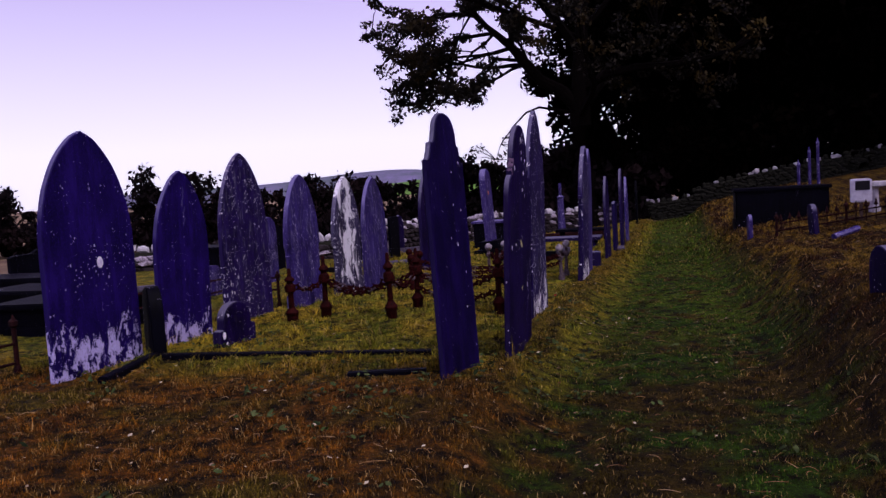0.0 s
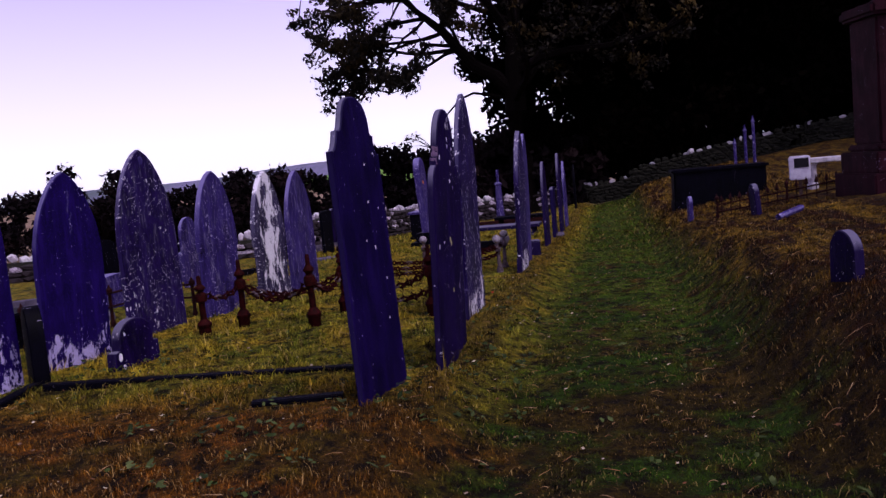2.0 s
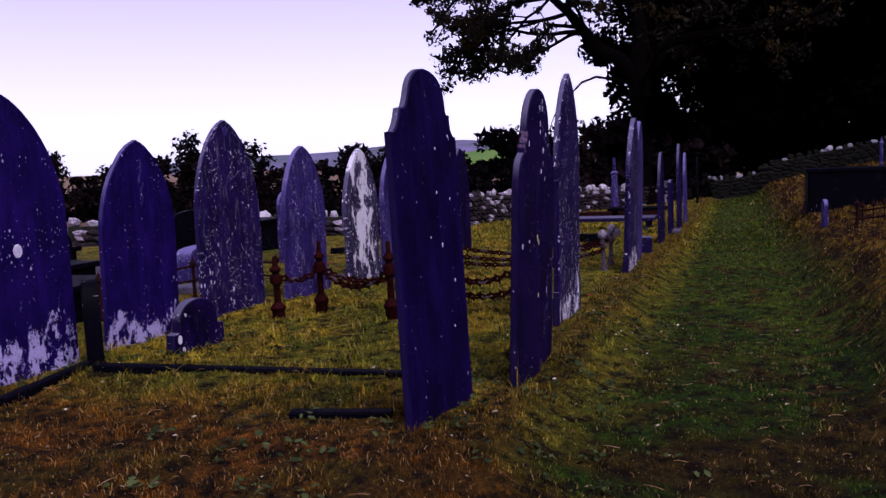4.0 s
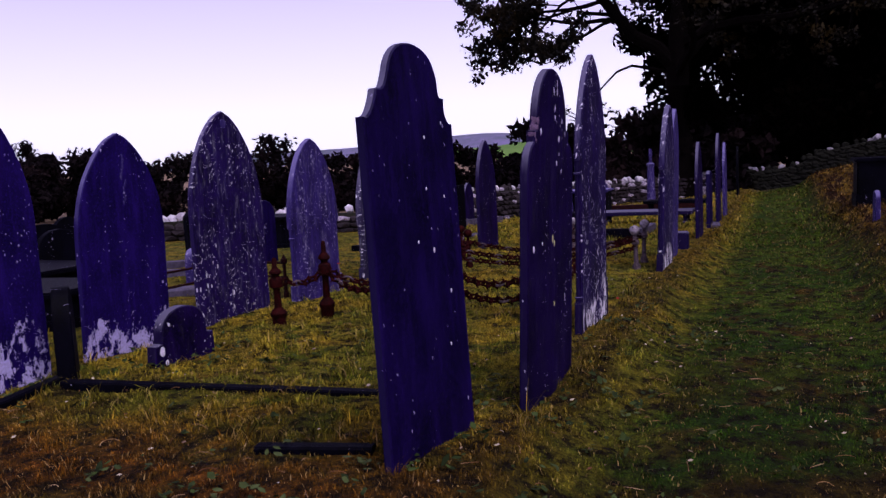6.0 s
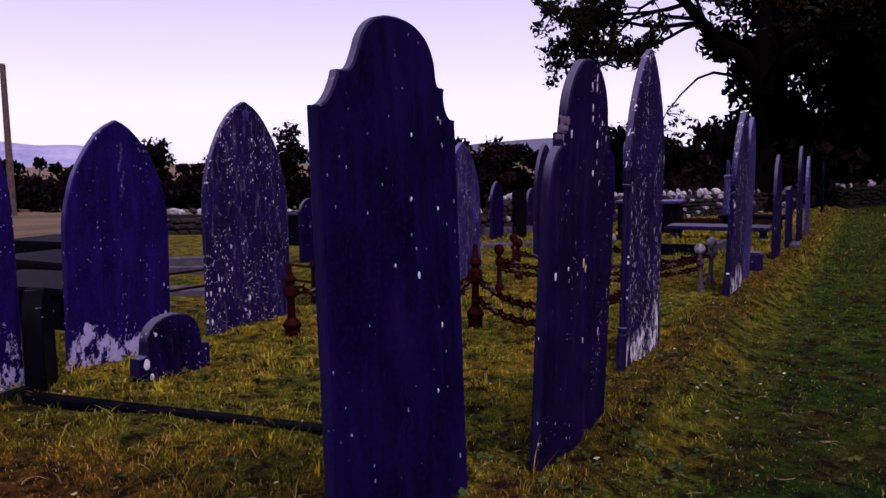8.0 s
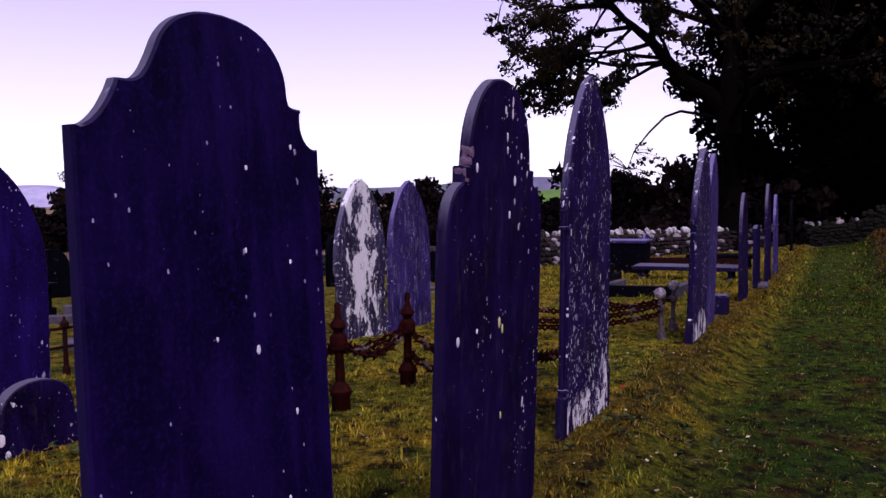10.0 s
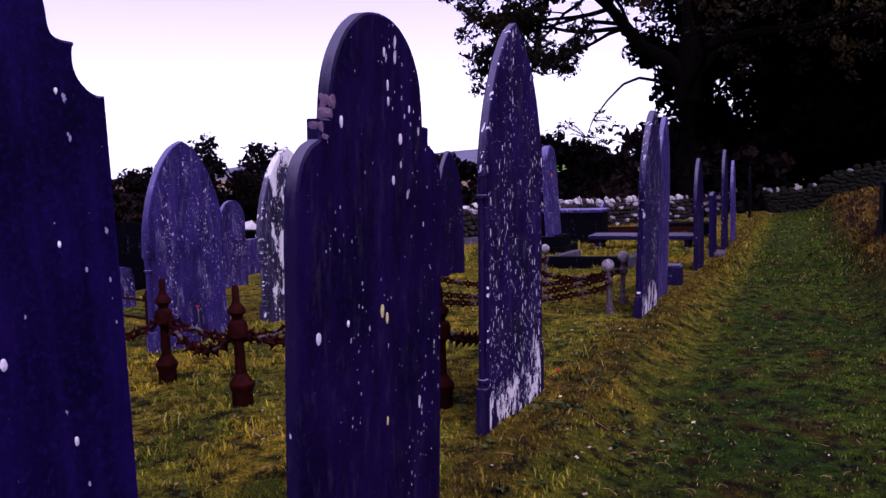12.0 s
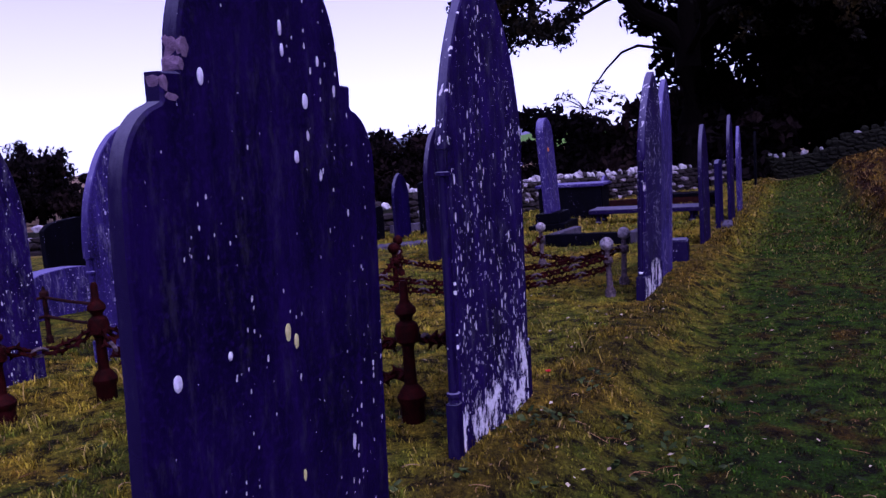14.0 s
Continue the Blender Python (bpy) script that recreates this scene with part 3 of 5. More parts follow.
# broken pinkish flakes lying on the stepped shoulder
PINK = simple("pink_flake", (0.09, 0.05, 0.09), (0.24, 0.15, 0.25), 40, 0.9, 0.006)
for x, z, sx, sz in ((-0.352, 1.775, 0.05, 0.085), (-0.366, 1.735, 0.03, 0.05), (-0.405, 1.658, 0.075, 0.030), (-0.425, 1.690, 0.030, 0.060)):
    bm = bmesh.new()
    bmesh.ops.create_icosphere(bm, subdivisions=2, radius=0.5)
    for v in bm.verts:
        v.co *= 1 + 0.5 * noise.noise((v.co.x * 5 + x * 20, v.co.y * 5, v.co.z * 5))
        v.co = Vector((max(-0.4, min(0.4, v.co.x)), max(-0.4, min(0.4, v.co.y)), max(-0.4, min(0.4, v.co.z))))
    ob = part("crust_flake", bm, PINK, stone_n, "pinkish crumbling crust")
    ob.matrix_local = Matrix.Translation((x, 0.026, z)) @ Matrix.Diagonal((sx, 0.068, sz, 1))
for x, z, w, t in ((0.14, 1.04, 0.035, 0.05), (0.33, 0.80, 0.025, 0.04), (0.10, 1.36, 0.02, 0.03), (0.12, 1.62, 0.022, 0.03), (0.33, 1.31, 0.018, 0.03), (0.27, 0.52, 0.025, 0.03), (0.36, 1.70, 0.02, 0.03), (-0.05, 1.10, 0.018, 0.025)):
    on_stone(stone_m, x, z, w, t, CRUST, "small white lichen spot")
for k in range(14):
    on_stone(stone_b, 0.03 + 0.05 * noise.noise((k * 3.1, 0, 0)), 1.80 - k * 0.03, 0.035 + 0.06 * abs(noise.noise((k * 1.7, 4, 0))), 0.06, SLATE_PALE, "pale lichen run below the apex")
on_stone(stone_c, 0.0, 2.17, 0.18, 0.16, SLATE_PALE, "pale crust under the apex")
for x, z, w, t in ((-0.26, 0.19, 0.10, 0.13), (-0.22, 0.09, 0.07, 0.09), (-0.17, 0.39, 0.04, 0.05)):
    on_stone(stone_s, x, z, w, t, CRUST, "white lichen patch")

# ---------------------------------------------------------------- more stones, tombs and kerbs
headstone(18.3, 5.45, arch_half(1.05, 2.15, 1.15), SLATE_SPOT, "dark blue pointed headstone behind the chained plot", 0.08)
headstone(15.45, 8.87, dome_half(0.62, 1.15, 0.86), SLATE_CLEAN, "small round-topped blue slate headstone", 0.07)
headstone(15.9, 8.27, dome_half(0.62, 1.40, 1.08), SLATE_PALE, "rounded slate headstone with a pale stain", 0.07)
headstone(22.9, 8.45, arch_half(0.75, 1.50, 0.95), SLATE_CLEAN, "slim pointed blue slate headstone before the wall", 0.08)
headstone(23.6, 8.10, [(0.42, 0), (0.42, 0.6), (0.42, 1.22), (0.36, 1.26), (0, 1.26)], SLATE_DARK, "square-topped dark slate headstone", 0.08)
headstone(22.0, 8.75, [(0.5, 0), (0.5, 0.4), (0.5, 0.72), (0.45, 0.76), (0, 0.76)], SLATE_DARK, "low square dark slate headstone", 0.10)
headstone(31.8, 5.65, arch_half(0.7, 1.10, 0.75), SLATE_PALE, "small pale pointed headstone", 0.09)
headstone(14.5, 9.4, [(0.62, 0), (0.62, 0.5), (0.62, 0.98), (0.50, 1.08), (0, 1.12)], SLATE_DARK, "broad dark slate headstone with a sloping top", 0.09)
headstone(12.9, 8.0, [(0.50, 0), (0.50, 0.2), (0.48, 0.44), (0.40, 0.52), (0, 0.54)], SLATE_PALE, "low grey stone block with a rounded corner", 0.30)
headstone(17.6, 9.24, [(0.36, 0), (0.36, 0.3), (0.36, 0.62), (0.30, 0.66), (0, 0.66)], SLATE_PALE, "low pale square headstone", 0.10)
headstone(12.0, 10.3, dome_half(0.8, 0.85, 0.6), SLATE_DARK, "low dark rounded headstone among nettles", 0.09)
headstone(15.3, 13.6, dome_half(0.8, 0.95, 0.6), SLATE_DARK, "dark rounded headstone near the wall", 0.09)
headstone(13.5, 12.4, [(0.4, 0), (0.4, 0.4), (0.4, 0.85), (0.3, 0.9), (0, 0.9)], SLATE_DARK, "dark square headstone near the wall", 0.09)
headstone(20.4, 10.4, dome_half(0.8, 1.2, 0.8), SLATE_DARK, "dark rounded headstone in the shade of the wall", 0.09)
headstone(26.8, 9.0, arch_half(0.8, 1.3, 0.8), SLATE_SPOT, "pointed headstone close to the wall", 0.09)
# end-on slab behind the crusted stone
headstone(7.12, 4.98, [(0.24, 0), (0.24, 0.3), (0.22, 0.55), (0.12, 0.68), (0, 0.71)], SLATE_DARK, "dark slate slab set edgeways beside a headstone", 0.13, turn=44, tip=-3)

# footstones on the bank
headstone(7.3, -1.66, dome_half(0.34, 0.34, 0.18), SLATE_SPOT, "small round-topped footstone on the bank", 0.08, turn=14)
headstone(15.3, -2.38, dome_half(0.30, 0.52, 0.36), SLATE_SPOT, "narrow round-topped footstone on the bank", 0.09, turn=8, lean=-4)
headstone(18.6, -1.62, dome_half(0.28, 0.50, 0.34), SLATE_PALE, "pale narrow footstone on the bank", 0.08, turn=4)


def chest_tomb(x, y, lx, ly, h, mat, label, turn=0.0, lid=None):
    z = ground_z(x, y)
    root = thing("chest_tomb", pose(x, y, z, 0, 0, turn), label, "tomb")
    part("plinth", box(bmesh.new(), -lx / 2 - 0.06, lx / 2 + 0.06, -ly / 2 - 0.06, ly / 2 + 0.06, -0.5, 0.12, 0.012), mat, root)
    for s in (-1, 1):
        part("side_panel", box(bmesh.new(), s * lx / 2 - 0.03, s * lx / 2 + 0.03, -ly / 2, ly / 2, 0.12, h - 0.08, 0.006), mat, root)
        part("end_panel", box(bmesh.new(), -lx / 2 + 0.032, lx / 2 - 0.032, s * ly / 2 - 0.03, s * ly / 2 + 0.03, 0.12, h - 0.08, 0.006), mat, root)
    part("lid", box(bmesh.new(), -lx / 2 - 0.09, lx / 2 + 0.09, -ly / 2 - 0.09, ly / 2 + 0.09, h - 0.08, h, 0.018), lid or mat, root, "thick slate lid")
    return root


chest_tomb(23.4, -2.75, 1.0, 2.2, 0.92, SLATE_DARK, "dark slate chest tomb on the bank")
# this tomb's paler slate lid stands in for light on its top
chest_tomb(28.1, 5.75, 0.9, 1.7, 0.95, SLATE_DARK, "dark slate chest tomb, overhanging lid paled as if lit on top", 0, SLATE_PALE)
chest_tomb(9.1, 7.7, 0.9, 1.5, 0.42, SLATE_DARK, "low dark slate chest tomb with a dark lid", 6)
chest_tomb(10.9, 9.7, 0.9, 1.6, 0.44, SLATE_DARK, "low dark slate chest tomb behind another", -4)
chest_tomb(12.5, 11.6, 0.9, 1.6, 0.50, SLATE_DARK, "dark slate chest tomb near the field wall", 3)
chest_tomb(6.6, 9.4, 1.0, 1.9, 0.60, SLATE_DARK, "low dark slate chest tomb with a lid of the same slate")
chest_tomb(19.2, 11.6, 1.0, 1.9, 0.75, SLATE_DARK, "dark chest tomb near the wall")


def ledger(x, y, lx, ly, h, mat, label):
    """A flat slab carried on short stone legs."""
    z = ground_z(x, y)
    root = thing("ledger_tomb", pose(x, y, z), label, "tomb")
    part("slab", box(bmesh.new(), -lx / 2, lx / 2, -ly / 2, ly / 2, h - 0.10, h, 0.015), mat, root)
    for sx in (-1, 1):
        for sy in (-1, 1):
            px, py = sx * (lx / 2 - 0.15), sy * (ly / 2 - 0.2)
            part("leg", lathe(bmesh.new(), [(0.09, -0.3), (0.09, 0.05), (0.06, 0.08), (0.055, h - 0.16), (0.08, h - 0.12), (0.08, h - 0.10)], 10, (px, py, 0)), mat, root)
    return root


ledger(26.0, 3.45, 1.0, 2.6, 0.36, SLATE_SPOT, "flat slate ledger slab on short legs")
ledger(31.0, 3.2, 0.9, 2.0, 0.45, SLATE_DARK, "dark slate table tomb on short legs")


def kerb(a, b, width=0.09, above=0.06, mat=SLATE_DARK, label="low slate grave kerb sunk in the turf"):
    a, b = Vector((*a, 0)), Vector((*b, 0))
    n = max(2, int((b - a).length / 0.25))
    bm = bmesh.new()
    side = Vector((-(b - a).y, (b - a).x, 0)).normalized() * width / 2
    rows = []
    for i in range(n + 1):
        p = a.lerp(b, i / n)
        base = ground_z(p.x, p.y)
        top = ground_z(a.x, a.y) * (1 - i / n) + ground_z(b.x, b.y) * i / n + above
        top = max(top, base + 0.02) + 0.004 * noise.noise((p.x * 5, p.y * 5, 1))
        prof = [(-1, base - 0.2), (-1, top - 0.012), (-0.78, top), (0.78, top), (1, top - 0.012), (1, base - 0.2)]
        rows.append([bm.verts.new((p.x + side.x * s, p.y + side.y * s, z)) for s, z in prof])
    for r, q in zip(rows, rows[1:]):
        for k in range(5):
            bm.faces.new((r[k], q[k], q[k + 1], r[k + 1]))
    bm.faces.new(rows[0])
    bm.faces.new(rows[-1][::-1])
    bmesh.ops.recalc_face_normals(bm, faces=bm.faces[:])
    return tagged(part("grave_kerb", bm, mat), label, "kerb", "grave kerbs")


kerb((5.75, 4.62), (7.05, 4.95))
kerb((6.72, 4.70), (7.22, 2.20))
kerb((5.82, 2.45), (5.95, 1.86), 0.08, 0.04)
kerb((20.3, 2.8), (20.3, 4.3), 0.16, 0.22, SLATE_DARK, "low stone plot kerb")
kerb((20.3, 4.3), (22.6, 4.3), 0.16, 0.20, STONE_GREY, "low stone plot kerb")
kerb((20.4, 2.8), (22.6, 2.8), 0.16, 0.20, STONE_GREY, "low stone plot kerb")
kerb((20.2, 8.1), (21.9, 6.9), 0.5, 0.05, STONE_GREY, "flat pale grave slab in the grass")
kerb((17.2, 8.0), (19.0, 8.0), 0.12, 0.12, SLATE_DARK)
kerb((32.5, 2.6), (32.5, 6.5), 0.2, 0.25, IRON_DARK, "low dark rusty plot edging")
kerb((12.2, 10.0), (13.5, 8.5), 0.14, 0.12, STONE_GREY, "low stone plot kerb")
kerb((13.6, 11.3), (15.0, 9.9), 0.14, 0.12, STONE_GREY, "low stone plot kerb")
kerb((10.9, 8.0), (11.5, 7.2), 0.42, 0.09, STONE_GREY, "flat pale grave slab in the grass")
kerb((24.5, 9.6), (27.5, 8.2), 0.15, 0.2, STONE_GREY, "low stone plot kerb")


def stone_block(x, y, lx, ly, h, mat, label):
    ob = part("stone_block", box(bmesh.new(), -lx / 2, lx / 2, -ly / 2, ly / 2, -0.3, h, 0.02), mat)
    ob.matrix_world = pose(x, y, ground_z(x, y), 0, 0, 3)
    return tagged(ob, label, "stone")


stone_block(17.7, 1.72, 0.35, 0.45, 0.30, SLATE_SPOT, "square plum slate block beside the path")
stone_block(14.4, 13.5, 0.40, 0.32, 0.40, COPING, "pale rough stone near the field wall")
stone_block(23.6, 1.5, 0.9, 0.35, 0.10, STONE_GREY, "flat stone base under a short headstone")

# tall stone on a stepped plinth, with an orange lichen patch
root = thing("pillar_headstone", pose(24.2, 5.25, ground_z(24.2, 5.25) - 0.02, -3.0), "tall pale headstone on a stepped plinth with orange lichen", "headstone")
part("lower_step", box(bmesh.new(), -0.62, 0.62, -0.42, 0.42, -0.3, 0.18, 0.015), SLATE_DARK, root)
part("upper_step", box(bmesh.new(), -0.46, 0.46, -0.28, 0.28, 0.18, 0.42, 0.015), SLATE_DARK, root)
bm = slab(arch_half(0.72, 2.15, 1.75), 0.2, 0.02, 0.0)
shaft = part("shaft", bm, SLATE_PALE, root)
shaft.matrix_local = pose(0, -0.1, 0.42)
ORANGE = simple("orange_lichen", (0.6, 0.16, 0.02), (0.75, 0.24, 0.03), 30)
patch = part("lichen_patch", lathe(bmesh.new(), [(0.055, 0), (0.045, 0.008)], 9), ORANGE, root, "orange lichen patch")
patch.matrix_local = pose(-0.16, -0.10, 1.85, 90, 0, 0)

# slim stone shaft with a small cross head
root = thing("cross_monument", pose(34.0, 4.4, ground_z(34.0, 4.4)), "slim stone shaft with a small cross head", "monument")
part("base", box(bmesh.new(), -0.3, 0.3, -0.3, 0.3, -0.3, 0.2, 0.015), SLATE_PALE, root)
part("shaft", lathe(bmesh.new(), [(0.17, 0.2), (0.12, 1.6), (0.15, 1.63), (0.15, 1.70), (0.08, 1.74)], 8), SLATE_PALE, root)
part("cross_head", box(box(bmesh.new(), -0.06, 0.06, -0.05, 0.05, 1.72, 2.25, 0.01), -0.2, 0.2, -0.045, 0.045, 1.98, 2.08, 0.01), SLATE_PALE, root)

# granite pedestal monument on the bank
root = thing("pedestal_monument", pose(15.6, -4.55, ground_z(15.6, -4.55), 0, 0, 12), "tall dark red granite pedestal monument with a moulded cap", "monument")
part("lower_step", box(bmesh.new(), -0.66, 0.66, -0.66, 0.66, -0.4, 0.28, 0.02), GRANITE, root)
part("upper_step", box(bmesh.new(), -0.58, 0.58, -0.58, 0.58, 0.28, 0.62, 0.02), GRANITE, root)
part("moulding", box(bmesh.new(), -0.50, 0.50, -0.50, 0.50, 0.62, 0.74, 0.035), GRANITE, root)
part("die", box(bmesh.new(), -0.42, 0.42, -0.42, 0.42, 0.74, 2.75, 0.03), GRANITE, root)
part("cap", box(bmesh.new(), -0.54, 0.54, -0.54, 0.54, 2.75, 2.95, 0.05), GRANITE, root)
part("urn", lathe(bmesh.new(), [(0.30, 2.95), (0.22, 3.05), (0.14, 3.15), (0.28, 3.35), (0.33, 3.6), (0.22, 3.78), (0.10, 3.86), (0.04, 3.95)], 16), GRANITE, root, smooth=True)


# ---------------------------------------------------------------- iron posts, chains and railings
POST_ROWS = [(0.070, -0.2), (0.070, 0.10), (0.082, 0.12), (0.085, 0.15), (0.060, 0.19), (0.038, 0.22), (0.034, 0.42), (0.040, 0.45), (0.066, 0.47), (0.070, 0.54), (0.062, 0.57), (0.036, 0.59), (0.040, 0.61), (0.064, 0.635), (0.060, 0.66), (0.034, 0.69), (0.026, 0.71), (0.024, 0.80), (0.014, 0.82)]


def rust_post(x, y, h=0.80):
    root = thing("iron_post", pose(x, y, ground_z(x, y), 2 * noise.noise((x, y, 1)), 2 * noise.noise((x, y, 5)), 0), "rusty cast-iron chain post with turned collars", "post", "rusty chain posts")
    k = h / 0.80
    part("shaft", lathe(bmesh.new(), [(r, z * k) for r, z in POST_ROWS[:11]], 12), IRON, root, smooth=True)
    part("collar", lathe(bmesh.new(), [(r, z * k) for r, z in POST_ROWS[10:16]], 12), IRON, root, smooth=True)
    part("finial", lathe(bmesh.new(), [(r, z * k) for r, z in POST_ROWS[15:]], 12), IRON, root, smooth=True)
    return root


def ball_post(x, y, h=0.62, pale=True):
    root = thing("iron_post", pose(x, y, ground_z(x, y), 3 * noise.noise((x, y, 1)), 3 * noise.noise((x, y, 5)), 0), "lichen-spotted iron chain post with a round ball head", "post", "ball-headed chain posts")
    mat = IRON_SPOT if pale else IRON
    part("shaft", lathe(bmesh.new(), [(0.06, -0.2), (0.06, 0.06), (0.035, 0.10), (0.030, h * 0.55), (0.055, h * 0.6), (0.055, h * 0.68), (0.028, h * 0.72), (0.026, h * 0.82)], 12), mat, root, smooth=True)
    part("ball", lathe(bmesh.new(), [(0.012, h * 0.80)] + [(0.072 * math.sin(math.pi * i / 10), h * 0.80 + 0.072 - 0.072 * math.cos(math.pi * i / 10)) for i in range(1, 10)] + [(0.008, h * 0.80 + 0.144)], 14), IRON_PALE if pale else IRON, root, smooth=True)
    return root


def link_mesh(mat, spiked):
    bm = bmesh.new()
    n, k = 10, 5
    rings = []
    for i in range(n):
        a = 2 * math.pi * i / n
        c = Vector((0.050 * math.cos(a), 0.029 * math.sin(a), 0))
        d = Vector((math.cos(a), math.sin(a), 0))
        rings.append([bm.verts.new(c + 0.0135 * (d * math.cos(2 * math.pi * j / k) + Vector((0, 0, 1)) * math.sin(2 * math.pi * j / k))) for j in range(k)])
    for i in range(n):
        p, q = rings[i], rings[(i + 1) % n]
        for j in range(k):
            bm.faces.new((p[j], q[j], q[(j + 1) % k], p[(j + 1) % k]))
    if spiked:
        for s in (-1, 1):
            tip = bm.verts.new((0, s * 0.075, 0))
            ring = [bm.verts.new((0.018 * math.cos(2 * math.pi * j / 4), s * 0.030, 0.018 * math.sin(2 * math.pi * j / 4))) for j in range(4)]
            for j in range(4):
                bm.faces.new((ring[j], ring[(j + 1) % 4], tip))
    me = mesh_of("link", bm)
    me.materials.append(mat)
    return me


LINK_RUST, LINK_CRUST = link_mesh(IRON, True), link_mesh(IRON_SPOT, False)


def chain(a, b, ha, hb, sag, rust=True, crust_every=9):
    za, zb = ground_z(*a) + ha, ground_z(*b) + hb
    length = math.hypot(b[0] - a[0], b[1] - a[1])
    n = max(6, int(length * (1 + 2 * sag * sag) / 0.072))
    root = thing("hanging_chain", pose((a[0] + b[0]) / 2, (a[1] + b[1]) / 2, 0), "rusty iron chain with spiked links slung between posts" if rust else "lichened iron chain slung between posts", "chain", "grave chains")
    inv = root.matrix_world.inverted()

    def at(t):
        return Vector((a[0] + (b[0] - a[0]) * t, a[1] + (b[1] - a[1]) * t, za + (zb - za) * t - sag * 4 * t * (1 - t)))

    for i in range(n):
        t = (i + 0.5) / n
        d = (at(t + 0.01) - at(t - 0.01)).normalized()
        q = d.to_track_quat("X", "Z").to_matrix().to_4x4()
        me = LINK_CRUST if i % (crust_every if rust else 6) == 3 else LINK_RUST
        piece("link", me, root, inv @ Matrix.Translation(at(t)) @ q @ pose(0, 0, 0, 90 * (i % 2) + 25, 0, 0))
    return root


PA, PB, PC, PD, PE = (9.50, 3.37), (10.56, 3.36), (10.0, 2.12), (10.0, 4.46), (9.33, 4.62)
for p in (PA, PB, PC, PD):
    rust_post(*p)
rust_post(*PE, 0.66)
chain(PD, PA, 0.52, 0.52, 0.20)
chain(PA, PB, 0.52, 0.52, 0.16)
chain(PB, PC, 0.52, 0.52, 0.20)
chain(PB, PC, 0.30, 0.30, 0.14)
chain(PE, PD, 0.48, 0.52, 0.10)
chain(PD, PB, 0.52, 0.52, 0.20)
chain(PC, (12.2, 2.2), 0.50, 0.40, 0.16)

QA, QB, QC, QD, QE = (14.5, 1.92), (15.4, 1.95), (13.45, 4.35), (14.8, 4.62), (16.3, 5.3)
ball_post(*QA), ball_post(*QB, 0.66), ball_post(*QC, 0.60, False), ball_post(*QD, 0.60, False), ball_post(*QE, 0.55, False)
ball_post(16.2, 3.6, 0.6, True)
ball_post(17.3, 3.5, 0.6, True)
chain(QC, QA, 0.42, 0.44, 0.20, False)
chain(QC, QA, 0.30, 0.32, 0.16, False)
chain(QD, QB, 0.42, 0.44, 0.20, False)
chain(QC, QD, 0.42, 0.42, 0.14)
chain(QD, QE, 0.42, 0.40, 0.16)
chain((16.2, 3.6), QB, 0.42, 0.42, 0.16, False)
chain((17.3, 3.5), (16.2, 3.6), 0.42, 0.42, 0.12, False)


def railing(a, b, heights, every=0.9, h=0.52, mat=IRON_DARK, label="low rusty two-rail iron grave railing", spikes=False):
    length = math.hypot(b[0] - a[0], b[1] - a[1])
    turn = math.degrees(math.atan2(b[1] - a[1], b[0] - a[0]))
    z0 = ground_z(*a)
    root = thing("grave_railing", pose(a[0], a[1], z0, 0, 0, turn), label, "railing", "grave railings")
    fall = (ground_z(*b) - z0) / length
    for hh in heights:
        part("rail", tube(bmesh.new(), [(0, 0, hh), (length / 2, 0, hh + fall * length / 2 - 0.006), (length, 0, hh + fall * length)], [0.015] * 3, 7), mat, root)
    n = max(1, round(length / every))
    for i in range(n + 1):
        d = length * i / n
        bm = lathe(bmesh.new(), [(0.035, -0.3), (0.035, 0.05), (0.024, 0.08), (0.022, h - 0.09), (0.042, h - 0.07), (0.042, h - 0.03), (0.02, h - 0.01), (0.006, h + 0.03)], 8, (d, 0, fall * d))
        part("post", bm, mat, root)
    if spikes:
        m = int(length / 0.16)
        for i in range(m):
            d = length * (i + 0.5) / m
            bm = lathe(bmesh.new(), [(0.010, 0.02), (0.010, h - 0.14), (0.035, h - 0.11), (0.022, h - 0.07), (0.004, h)], 6, (d, 0, fall * d))
            box(bm, d - 0.035, d + 0.035, -0.008, 0.008, fall * d + h - 0.13, fall * d + h - 0.10)
            part("spike", bm, mat, root)
    return root


railing((8.9, 6.6), (11.4, 6.6), (0.26, 0.44))
railing((11.4, 6.6), (11.2, 5.75), (0.26, 0.44))
railing((4.3, 5.9), (6.2, 5.9), (0.10, 0.28))
railing((17.2, -1.95), (16.4, -4.3), (0.10, 0.24), 1.25, 0.42, spikes=True, label="low spiked iron grave railing on the bank")
railing((16.4, -4.4), (19.4, -5.2), (0.12, 0.30), 1.2, 0.45, label="rusty iron grave railing on the bank")
for k, (dx, hh) in enumerate(((0, 1.25), (0.28, 1.55), (0.5, 1.75))):
    ob = part("iron_standard", lathe(bmesh.new(), [(0.045, -0.4), (0.04, hh - 0.2), (0.055, hh - 0.16), (0.03, hh - 0.1), (0.005, hh)], 8), SLATE_PALE)
    ob.matrix_world = pose(24.6, -3.4 - dx, ground_z(24.6, -3.4 - dx) + 0.3)
    tagged(ob, "tall thin pale iron standard behind the tomb", "post", "thin standards")
stub = part("fallen_post", lathe(bmesh.new(), [(0.05, 0), (0.05, 0.5), (0.035, 0.55)], 8), SLATE_PALE)
stub.matrix_world = pose(13.6, -2.35, ground_z(13.6, -2.35) + 0.05, 80, 0, 40)
tagged(stub, "short pale stone post lying on the bank", "post")

